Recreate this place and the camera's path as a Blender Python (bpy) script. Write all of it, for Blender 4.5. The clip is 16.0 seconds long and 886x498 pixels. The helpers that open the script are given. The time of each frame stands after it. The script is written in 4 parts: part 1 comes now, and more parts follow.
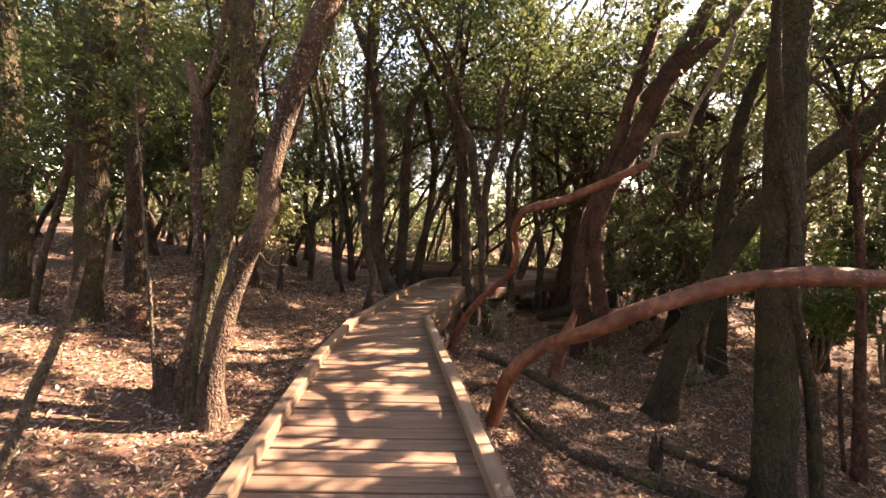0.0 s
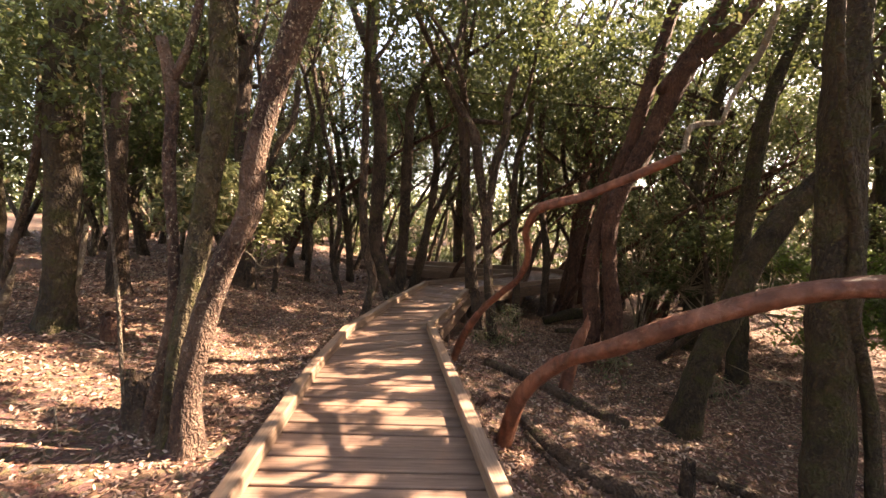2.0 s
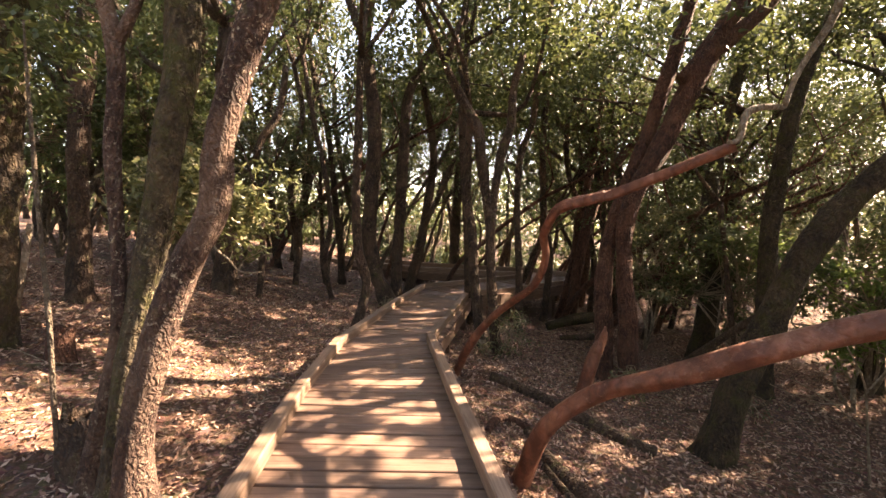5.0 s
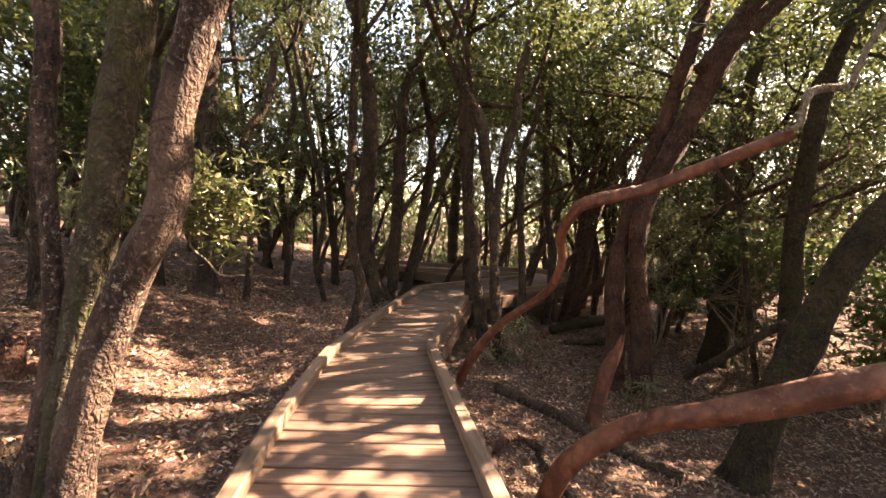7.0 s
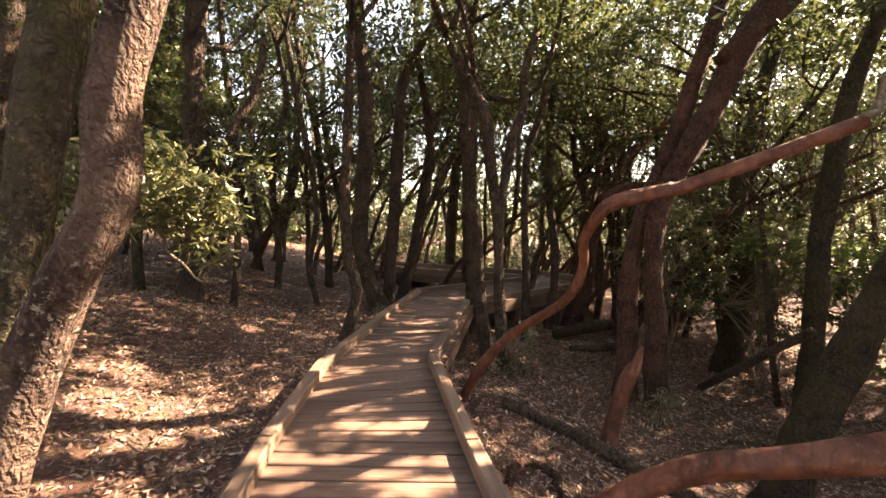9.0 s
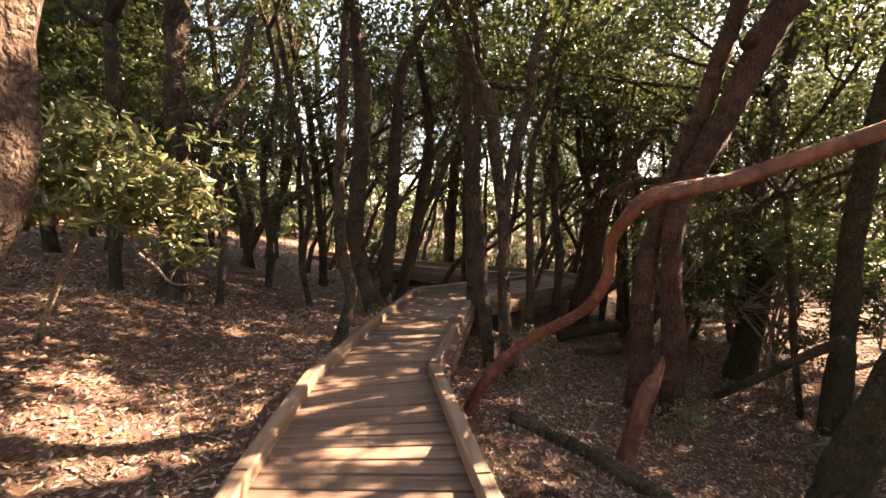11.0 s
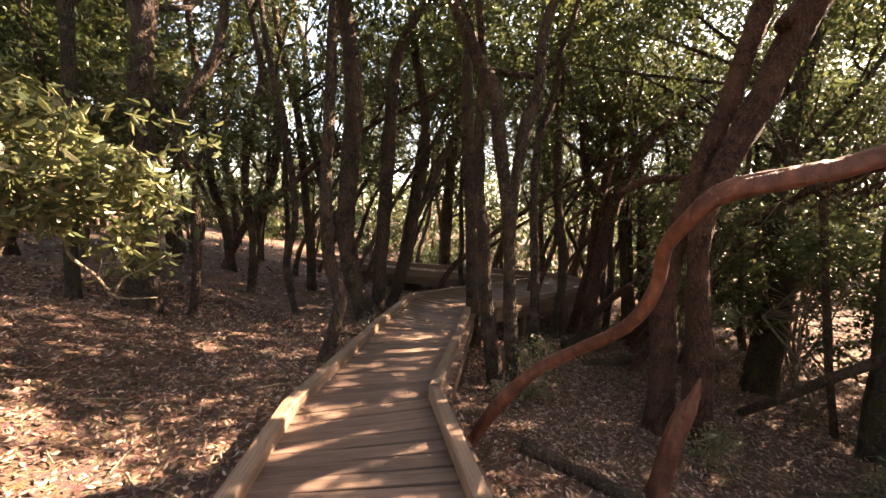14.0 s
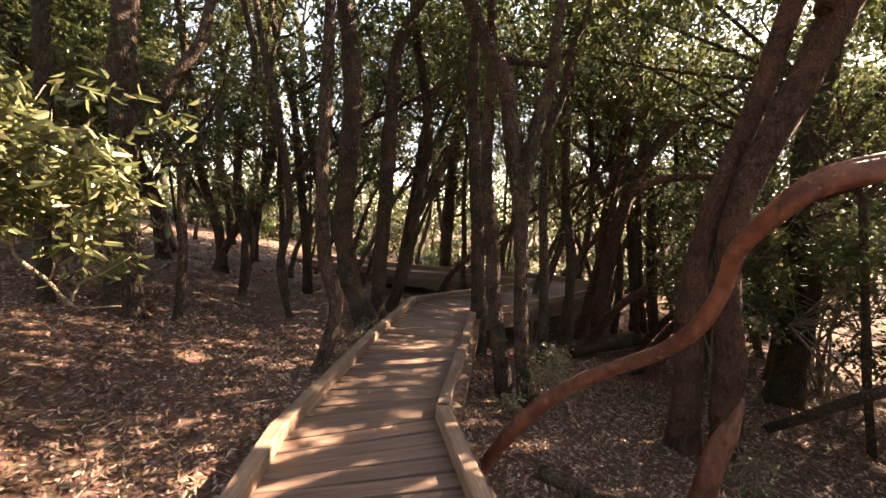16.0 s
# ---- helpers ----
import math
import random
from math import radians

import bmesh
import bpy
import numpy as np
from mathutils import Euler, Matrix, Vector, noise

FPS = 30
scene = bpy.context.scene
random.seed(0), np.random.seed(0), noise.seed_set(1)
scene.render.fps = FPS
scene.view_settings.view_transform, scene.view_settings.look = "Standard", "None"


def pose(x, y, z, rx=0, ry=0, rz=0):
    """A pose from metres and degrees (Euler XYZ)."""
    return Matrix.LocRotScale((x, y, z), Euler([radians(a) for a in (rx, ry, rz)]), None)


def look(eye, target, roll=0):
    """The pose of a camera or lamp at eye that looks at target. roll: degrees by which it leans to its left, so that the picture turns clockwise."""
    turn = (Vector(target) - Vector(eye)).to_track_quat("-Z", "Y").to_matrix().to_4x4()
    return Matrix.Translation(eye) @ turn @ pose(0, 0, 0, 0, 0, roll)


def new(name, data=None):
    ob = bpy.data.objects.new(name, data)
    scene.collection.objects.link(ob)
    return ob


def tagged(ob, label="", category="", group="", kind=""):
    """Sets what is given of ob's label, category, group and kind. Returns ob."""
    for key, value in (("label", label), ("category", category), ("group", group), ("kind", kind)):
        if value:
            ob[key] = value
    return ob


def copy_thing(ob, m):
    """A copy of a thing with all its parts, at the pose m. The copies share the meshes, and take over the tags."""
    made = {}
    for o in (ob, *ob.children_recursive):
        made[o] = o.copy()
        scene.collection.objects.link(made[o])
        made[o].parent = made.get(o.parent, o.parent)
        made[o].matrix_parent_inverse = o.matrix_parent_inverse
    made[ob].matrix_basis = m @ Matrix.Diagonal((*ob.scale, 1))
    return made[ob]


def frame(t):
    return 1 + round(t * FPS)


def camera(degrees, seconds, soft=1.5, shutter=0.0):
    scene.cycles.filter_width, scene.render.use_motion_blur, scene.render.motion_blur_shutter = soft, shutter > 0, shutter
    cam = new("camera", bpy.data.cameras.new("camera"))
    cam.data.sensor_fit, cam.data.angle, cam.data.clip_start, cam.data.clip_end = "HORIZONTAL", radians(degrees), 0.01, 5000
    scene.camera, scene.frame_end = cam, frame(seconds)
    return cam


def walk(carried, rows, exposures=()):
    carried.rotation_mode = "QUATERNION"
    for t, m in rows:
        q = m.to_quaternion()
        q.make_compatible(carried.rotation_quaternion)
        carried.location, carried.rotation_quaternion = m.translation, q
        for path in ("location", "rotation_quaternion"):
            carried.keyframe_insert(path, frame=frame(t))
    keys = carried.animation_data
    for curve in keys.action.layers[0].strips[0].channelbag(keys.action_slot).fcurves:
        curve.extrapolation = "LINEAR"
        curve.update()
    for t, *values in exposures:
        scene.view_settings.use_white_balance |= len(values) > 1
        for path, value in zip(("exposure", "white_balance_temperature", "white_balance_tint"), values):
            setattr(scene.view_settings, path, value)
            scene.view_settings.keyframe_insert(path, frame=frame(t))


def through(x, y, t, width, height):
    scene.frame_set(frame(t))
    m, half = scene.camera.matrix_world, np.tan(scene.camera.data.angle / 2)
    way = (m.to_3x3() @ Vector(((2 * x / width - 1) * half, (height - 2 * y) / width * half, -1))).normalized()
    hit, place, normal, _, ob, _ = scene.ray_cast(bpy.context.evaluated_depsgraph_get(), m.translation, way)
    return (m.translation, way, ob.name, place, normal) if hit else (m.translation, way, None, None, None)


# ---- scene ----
cam = camera(95.0, 16.0)
PATH = [
    (0.0, (0.0, 0.0, 1.494), (0.165, 1.99, 1.374), 1.7),
    (0.5, (-0.019, 0.108, 1.491), (0.152, 2.097, 1.369), 1.84),
    (1.0, (-0.016, 0.22, 1.498), (0.15, 2.209, 1.374), 1.73),
    (1.5, (-0.017, 0.305, 1.501), (0.149, 2.294, 1.378), 1.71),
    (2.0, (-0.021, 0.4, 1.496), (0.144, 2.39, 1.371), 1.82),
    (2.5, (-0.029, 0.49, 1.49), (0.139, 2.479, 1.363), 1.89),
    (3.0, (-0.059, 0.597, 1.494), (0.115, 2.586, 1.366), 1.97),
    (3.5, (-0.079, 0.691, 1.504), (0.102, 2.679, 1.372), 1.98),
    (4.0, (-0.092, 0.779, 1.506), (0.098, 2.766, 1.379), 1.97),
    (6.5, (-0.102, 1.28, 1.505), (0.115, 3.264, 1.372), 2.3),
    (7.0, (-0.123, 1.396, 1.505), (0.101, 3.379, 1.37), 2.37),
    (7.5, (-0.146, 1.497, 1.52), (0.083, 3.479, 1.383), 2.46),
    (8.0, (-0.163, 1.597, 1.524), (0.072, 3.579, 1.382), 2.4),
    (8.5, (-0.176, 1.688, 1.521), (0.066, 3.668, 1.377), 2.49),
    (9.0, (-0.171, 1.793, 1.511), (0.078, 3.773, 1.375), 2.51),
    (11.5, (-0.187, 2.291, 1.515), (0.082, 4.266, 1.359), 2.98),
    (12.0, (-0.202, 2.383, 1.517), (0.072, 4.358, 1.363), 3.02),
    (12.5, (-0.203, 2.457, 1.515), (0.078, 4.432, 1.368), 2.95),
    (13.0, (-0.208, 2.548, 1.506), (0.085, 4.521, 1.361), 3.02),
    (13.5, (-0.206, 2.644, 1.499), (0.096, 4.616, 1.353), 3.06),
    (14.0, (-0.192, 2.745, 1.506), (0.11, 4.716, 1.355), 3.01),
    (14.5, (-0.188, 2.83, 1.503), (0.114, 4.801, 1.353), 2.97),
    (15.0, (-0.193, 2.922, 1.481), (0.109, 4.894, 1.335), 3.06),
    (15.5, (-0.202, 3.019, 1.47), (0.104, 4.99, 1.326), 3.15),
    (16.0, (-0.219, 3.132, 1.475), (0.092, 5.103, 1.331), 3.29),
]
walk(cam, [(t, look(eye, target, roll)) for t, eye, target, roll in PATH], exposures=[(0.0, 3.2, 9600, 24), (3.0, 3.32, 9600, 24), (7.0, 3.34, 9600, 24), (12.0, 3.28, 9500, 23), (16.0, 3.34, 9400, 23)])

# ---------------------------------------------------------------- light
SUN_AZ, SUN_EL = 17.0, 38.0          # degrees: from +x towards +y, and up
sun_way = Vector((math.cos(radians(SUN_EL)) * math.cos(radians(SUN_AZ)), math.cos(radians(SUN_EL)) * math.sin(radians(SUN_AZ)), math.sin(radians(SUN_EL))))
world = bpy.data.worlds.new("world")
scene.world = world
world.use_nodes = True
sky = world.node_tree.nodes.new("ShaderNodeTexSky")
sky.sky_type, sky.sun_disc = "NISHITA", False
sky.sun_elevation, sky.sun_rotation = radians(SUN_EL), radians(90 - SUN_AZ)
world.node_tree.links.new(sky.outputs["Color"], world.node_tree.nodes["Background"].inputs["Color"])
world.node_tree.nodes["Background"].inputs["Strength"].default_value = 0.092
sun = new("sun", bpy.data.lights.new("sun", "SUN"))
sun.data.energy, sun.data.angle, sun.data.color = 4.1, radians(0.5), (1.0, 0.93, 0.83)
sun.matrix_world = look(sun_way * 60, (0, 0, 0))


# ---------------------------------------------------------------- materials
def material(name, rough=0.8):
    m = bpy.data.materials.new(name)
    m.use_nodes = True
    b = m.node_tree.nodes["Principled BSDF"]
    b.inputs["Roughness"].default_value = rough
    return m, m.node_tree.nodes, m.node_tree.links, b


def noise_node(n, l, scale, detail=5.0, coord="Object", stretch=None, rough=0.6):
    tc = n.new("ShaderNodeTexCoord")
    t = n.new("ShaderNodeTexNoise")
    t.inputs["Scale"].default_value, t.inputs["Detail"].default_value, t.inputs["Roughness"].default_value = scale, detail, rough
    src = tc.outputs[coord]
    if stretch:
        mp = n.new("ShaderNodeMapping")
        mp.inputs["Scale"].default_value = stretch
        l.new(src, mp.inputs["Vector"])
        src = mp.outputs["Vector"]
    l.new(src, t.inputs["Vector"])
    return t.outputs["Fac"]


def ramp(n, l, fac, stops):
    r = n.new("ShaderNodeValToRGB")
    while len(r.color_ramp.elements) < len(stops):
        r.color_ramp.elements.new(0.5)
    for e, (p, c) in zip(r.color_ramp.elements, stops):
        e.position, e.color = p, (*c, 1)
    l.new(fac, r.inputs["Fac"])
    return r.outputs["Color"]


def mix(n, l, fac, a, b, mode="MIX"):
    m = n.new("ShaderNodeMix")
    m.data_type, m.blend_type = "RGBA", mode
    for k, v in ((0, fac), (6, a), (7, b)):
        if isinstance(v, (int, float)):
            m.inputs[k].default_value = v
        elif isinstance(v, tuple):
            m.inputs[k].default_value = (*v, 1)
        else:
            l.new(v, m.inputs[k])
    return m.outputs[2]


def bump(n, l, b, height, strength, distance):
    u = n.new("ShaderNodeBump")
    u.inputs["Strength"].default_value, u.inputs["Distance"].default_value = strength, distance
    l.new(height, u.inputs["Height"])
    l.new(u.outputs["Normal"], b.inputs["Normal"])


def bark(name, dark, mid, light, moss, moss_amount, rough=0.9, plates=26.0, depth=0.02, lichen=(0.27, 0.23, 0.15)):
    m, n, l, b = material(name, rough)
    grain = noise_node(n, l, plates, 7, stretch=(1, 1, 0.45), rough=0.68)
    patch = noise_node(n, l, 3.2, 4)
    col = ramp(n, l, grain, [(0.3, dark), (0.52, mid), (0.75, light)])
    tc = n.new("ShaderNodeTexCoord")
    mp = n.new("ShaderNodeMapping")
    mp.inputs["Scale"].default_value = (1, 1, 0.4)
    l.new(tc.outputs["Object"], mp.inputs["Vector"])
    scales = n.new("ShaderNodeTexVoronoi")
    scales.inputs["Scale"].default_value = plates * 1.5
    warp = n.new("ShaderNodeVectorMath")
    warp.operation = "MULTIPLY_ADD"
    wob = n.new("ShaderNodeTexNoise")
    wob.inputs["Scale"].default_value, wob.inputs["Detail"].default_value = 14.0, 4.0
    l.new(tc.outputs["Object"], wob.inputs["Vector"])
    l.new(wob.outputs["Color"], warp.inputs[0])
    warp.inputs[1].default_value = (0.09, 0.09, 0.09)
    l.new(mp.outputs["Vector"], warp.inputs[2])
    l.new(warp.outputs["Vector"], scales.inputs["Vector"])
    col = mix(n, l, ramp(n, l, scales.outputs["Distance"], [(0.25, (0, 0, 0)), (0.7, (0.8, 0.8, 0.8))]), col, dark)
    worn = ramp(n, l, patch, [(0.42, (0, 0, 0)), (0.7, (1, 1, 1))])
    col = mix(n, l, worn, col, mix(n, l, 0.55, col, light))
    green = noise_node(n, l, 5.0, 8, rough=0.75)
    mask = ramp(n, l, green, [(0.62 - moss_amount, (0, 0, 0)), (0.72 - moss_amount * 0.7, (1, 1, 1))])
    col = mix(n, l, mask, col, mix(n, l, noise_node(n, l, 60.0, 3), moss, tuple(0.45 * c for c in moss)))
    spots = noise_node(n, l, 38.0, 6, rough=0.7)
    where = noise_node(n, l, 2.1, 3)
    scab = mix(n, l, 1.0, ramp(n, l, spots, [(0.56, (0, 0, 0)), (0.64, (0.85, 0.85, 0.85))]), ramp(n, l, where, [(0.42, (0.05, 0.05, 0.05)), (0.62, (1, 1, 1))]), "MULTIPLY")
    col = mix(n, l, scab, col, lichen)
    l.new(col, b.inputs["Base Color"])
    bump(n, l, b, mix(n, l, 0.4, mix(n, l, 0.35, grain, green), ramp(n, l, scales.outputs["Distance"], [(0.1, (1, 1, 1)), (0.8, (0, 0, 0))])), 1.0, depth * 3.6)
    return m


BARK = bark("bark", (0.022, 0.0135, 0.01), (0.072, 0.043, 0.03), (0.2, 0.128, 0.088), (0.11, 0.11, 0.03), 0.06)
BARK_RED = bark("bark_red", (0.032, 0.013, 0.009), (0.11, 0.046, 0.031), (0.24, 0.115, 0.075), (0.12, 0.1, 0.035), -0.05, lichen=(0.24, 0.15, 0.1))
BARK_MOSS = bark("bark_moss", (0.018, 0.013, 0.009), (0.055, 0.037, 0.023), (0.13, 0.09, 0.05), (0.07, 0.066, 0.016), 0.14, lichen=(0.15, 0.13, 0.06))
BARK_PEELED = bark("bark_peeled", (0.07, 0.022, 0.014), (0.2, 0.066, 0.038), (0.33, 0.14, 0.085), (0.16, 0.09, 0.045), -0.1, 0.62, 9.0, 0.008, (0.3, 0.16, 0.1))
BARK_GREY = bark("bark_grey", (0.04, 0.03, 0.023), (0.12, 0.088, 0.063), (0.28, 0.22, 0.16), (0.13, 0.13, 0.05), 0.04)
BARK_SCALY = bark("bark_scaly", (0.025, 0.012, 0.009), (0.078, 0.04, 0.029), (0.28, 0.18, 0.13), (0.11, 0.09, 0.04), 0.02, 0.9, 34.0, 0.013, (0.54, 0.46, 0.34))
BARK_MOSSY = bark("bark_mossy", (0.018, 0.013, 0.008), (0.055, 0.04, 0.023), (0.22, 0.165, 0.1), (0.085, 0.085, 0.022), 0.14, 0.95, 30.0, 0.014, (0.36, 0.32, 0.2))
TWIG = bark("twig_bark", (0.16, 0.12, 0.085), (0.3, 0.24, 0.17), (0.5, 0.43, 0.33), (0.13, 0.13, 0.05), -0.1)


def leaf_material(name, dark, light, dry, dry_share, gloss=0.5, through=0.4):
    m, n, l, b = material(name, gloss)
    g = n.new("ShaderNodeNewGeometry")
    col = ramp(n, l, g.outputs["Random Per Island"], [(0.0, dark), (1 - dry_share - 0.02, light), (1 - dry_share + 0.02, dry)])
    l.new(col, b.inputs["Base Color"])
    b.inputs["Specular IOR Level"].default_value = 0.55
    t = n.new("ShaderNodeBsdfTranslucent")
    l.new(mix(n, l, 0.6, col, (0.16, 0.18, 0.075)), t.inputs["Color"])
    s = n.new("ShaderNodeMixShader")
    s.inputs[0].default_value = through
    l.new(b.outputs[0], s.inputs[1])
    l.new(t.outputs[0], s.inputs[2])
    l.new(s.outputs[0], n["Material Output"].inputs["Surface"])
    return m


LEAF = leaf_material("laurel_leaf", (0.028, 0.05, 0.015), (0.085, 0.125, 0.04), (0.19, 0.15, 0.07), 0.05, 0.4, 0.36)
LEAF_FAR = leaf_material("canopy_leaf", (0.03, 0.052, 0.017), (0.1, 0.135, 0.048), (0.22, 0.18, 0.1), 0.08, 0.45, 0.38)
# Paler than laurel_leaf: the gloss of sunlit leaves is put into the colour.
LEAF_BRIGHT = leaf_material("pale_sunlit_leaf", (0.035, 0.055, 0.02), (0.18, 0.19, 0.085), (0.26, 0.22, 0.12), 0.1, 0.38, 0.3)
# Brighter green with the sunlight on one leaf spray put into its colour.
LEAF_SPRAY_LIT = leaf_material("lit_spray_leaf", (0.08, 0.16, 0.03), (0.14, 0.26, 0.05), (0.2, 0.22, 0.06), 0.05, 0.5, 0.5)

m, n, l, b = material("leaf_litter", 0.75)
g = n.new("ShaderNodeNewGeometry")
l.new(ramp(n, l, g.outputs["Random Per Island"], [(0.0, (0.06, 0.032, 0.024)), (0.3, (0.17, 0.086, 0.06)), (0.7, (0.32, 0.19, 0.135)), (1.0, (0.52, 0.38, 0.3))]), b.inputs["Base Color"])
LITTER = m

m, n, l, b = material("forest_soil", 0.95)
fine, broad = noise_node(n, l, 34.0, 9, rough=0.75), noise_node(n, l, 0.9, 5)
cell = n.new("ShaderNodeTexVoronoi")
cell.inputs["Scale"].default_value = 22.0
l.new(n.new("ShaderNodeTexCoord").outputs["Object"], cell.inputs["Vector"])
col = ramp(n, l, fine, [(0.3, (0.05, 0.03, 0.022)), (0.5, (0.16, 0.095, 0.068)), (0.72, (0.34, 0.22, 0.16))])
col = mix(n, l, 0.4, col, mix(n, l, 1.0, col, cell.outputs["Color"], "MULTIPLY"))
col = mix(n, l, ramp(n, l, broad, [(0.45, (0, 0, 0)), (0.7, (1, 1, 1))]), col, mix(n, l, 0.5, col, (0.16, 0.075, 0.05)))
l.new(col, b.inputs["Base Color"])
bump(n, l, b, fine, 1.0, 0.03)
SOIL = m


def timber(name, dark, mid, light, rough=0.72, along=(0.5, 9, 9)):
    m, n, l, b = material(name, rough)
    info = n.new("ShaderNodeObjectInfo")
    grain = noise_node(n, l, 5.0, 8, stretch=along, rough=0.65)
    blot = noise_node(n, l, 2.3, 5)
    col = ramp(n, l, grain, [(0.28, dark), (0.5, mid), (0.75, light)])
    col = mix(n, l, ramp(n, l, blot, [(0.4, (0, 0, 0)), (0.72, (1, 1, 1))]), col, mix(n, l, 0.45, col, dark))
    col = mix(n, l, 1.0, col, ramp(n, l, info.outputs["Random"], [(0.0, (0.72, 0.7, 0.68)), (0.5, (0.95, 0.93, 0.92)), (1.0, (1.15, 1.08, 1.02))]), "MULTIPLY")
    l.new(col, b.inputs["Base Color"])
    bump(n, l, b, grain, 0.5, 0.004)
    return m


PLANK = timber("deck_plank_wood", (0.11, 0.066, 0.048), (0.205, 0.13, 0.099), (0.32, 0.218, 0.17))
KERB = timber("kerb_wood", (0.15, 0.095, 0.068), (0.265, 0.18, 0.133), (0.39, 0.285, 0.215))
FRAME = timber("frame_wood", (0.08, 0.05, 0.035), (0.16, 0.1, 0.07), (0.25, 0.17, 0.12))


# ---------------------------------------------------------------- helpers
def mesh(name, verts, faces, mat, smooth=False):
    me = bpy.data.meshes.new(name)
    me.from_pydata([tuple(v) for v in verts] if not isinstance(verts, np.ndarray) else verts.tolist(), [], faces if isinstance(faces, list) else faces.tolist())
    me.materials.append(mat)
    if smooth:
        me.polygons.foreach_set("use_smooth", np.ones(len(me.polygons), dtype=bool))
    me.update()
    return me


def part(name, data, parent, label=""):
    ob = new(name, data)
    ob.parent = parent
    return tagged(ob, label) if label else ob


def thing(name, at, label, category, group="", kind=""):
    ob = new(name)
    ob.location = at
    ob.empty_display_size = 0.1
    return tagged(ob, label, category, group, kind)


def ground_z(x, y):
    base = float(np.interp(x, [-40, -8, -4, -3.3, -2.6, -1.9, -0.9, 1, 3, 6, 40], [1.8, 0.7, 0.36, 0.25, 0.05, -0.13, -0.19, -0.5, -0.8, -0.8, -1.2]))
    return base + 0.05 * noise.noise(Vector((x * 0.7, y * 0.7, 3.1))) + 0.02 * noise.noise(Vector((x * 2.5, y * 2.5, 7.7)))


def spline(points, step):
    """Catmull-Rom through (x, y, z, r) with about one ring every step metres."""
    p = np.array(points, float)
    p = np.vstack([2 * p[0] - p[1], p, 2 * p[-1] - p[-2]])
    p[0, 3], p[-1, 3] = points[0][3], points[-1][3]
    out = []
    for i in range(1, len(p) - 2):
        k = max(2, int(np.linalg.norm(p[i + 1, :3] - p[i, :3]) / step))
        for t in np.linspace(0, 1, k, endpoint=False):
            out.append(0.5 * (2 * p[i] + (p[i + 1] - p[i - 1]) * t + (2 * p[i - 1] - 5 * p[i] + 4 * p[i + 1] - p[i + 2]) * t * t + (3 * p[i] - p[i - 1] - 3 * p[i + 1] + p[i + 2]) * t ** 3))
    out.append(p[-2])
    return np.array(out)


def tube(points, sides=10, step=0.14, lump=0.12, flare=0.0, seed=0):
    """Vertices and faces of a knobbly tapering limb."""
    c = spline(points, step)
    way = np.gradient(c[:, :3], axis=0)
    way /= np.linalg.norm(way, axis=1)[:, None]
    ref = np.array([0.31, 0.95, 0.05])
    u = np.cross(way, ref)
    u /= np.linalg.norm(u, axis=1)[:, None]
    v = np.cross(way, u)
    a = np.linspace(0, 2 * np.pi, sides, endpoint=False)
    rad = np.repeat(np.maximum(c[:, 3:4], 0.002), sides, axis=1)
    length = np.concatenate([[0], np.cumsum(np.linalg.norm(np.diff(c[:, :3], axis=0), axis=1))])
    if lump:
        for i in range(len(c)):
            for j in range(sides):
                q = Vector((math.cos(a[j]) * 1.3 + seed * 5.3, math.sin(a[j]) * 1.3, length[i] * 2.2 + seed))
                rad[i, j] *= 1 + lump * 1.5 * noise.noise(q) + lump * 0.8 * noise.noise(q * 3.1)
    if flare:
        fall = np.exp(-length / 0.16)[:, None]
        rad *= 1 + flare * fall * (0.7 + 0.6 * np.cos(a * 4 + seed)[None] + 0.25 * np.cos(a * 7 + 2 * seed)[None])
    verts = c[:, None, :3] + rad[:, :, None] * (np.cos(a)[None, :, None] * u[:, None] + np.sin(a)[None, :, None] * v[:, None])
    verts = verts.reshape(-1, 3)
    n_rings = len(c)
    i, j = np.meshgrid(np.arange(n_rings - 1), np.arange(sides), indexing="ij")
    k = (j + 1) % sides
    faces = np.stack([i * sides + j, i * sides + k, (i + 1) * sides + k, (i + 1) * sides + j], -1).reshape(-1, 4).tolist()
    faces.append(list(range(sides))[::-1])
    faces.append(list(range((n_rings - 1) * sides, n_rings * sides)))
    return verts, faces


def joined(pieces):
    verts, faces, base = [], [], 0
    for v, f in pieces:
        verts.append(np.asarray(v))
        faces += [[i + base for i in q] for q in f]
        base += len(v)
    return np.vstack(verts), faces


LEAF_SHAPE = np.array([(0, 0, 0), (0.5, 0.28, 0.07), (0.5, 0.72, 0.05), (0, 1, -0.08), (-0.5, 0.72, 0.05), (-0.5, 0.28, 0.07)])


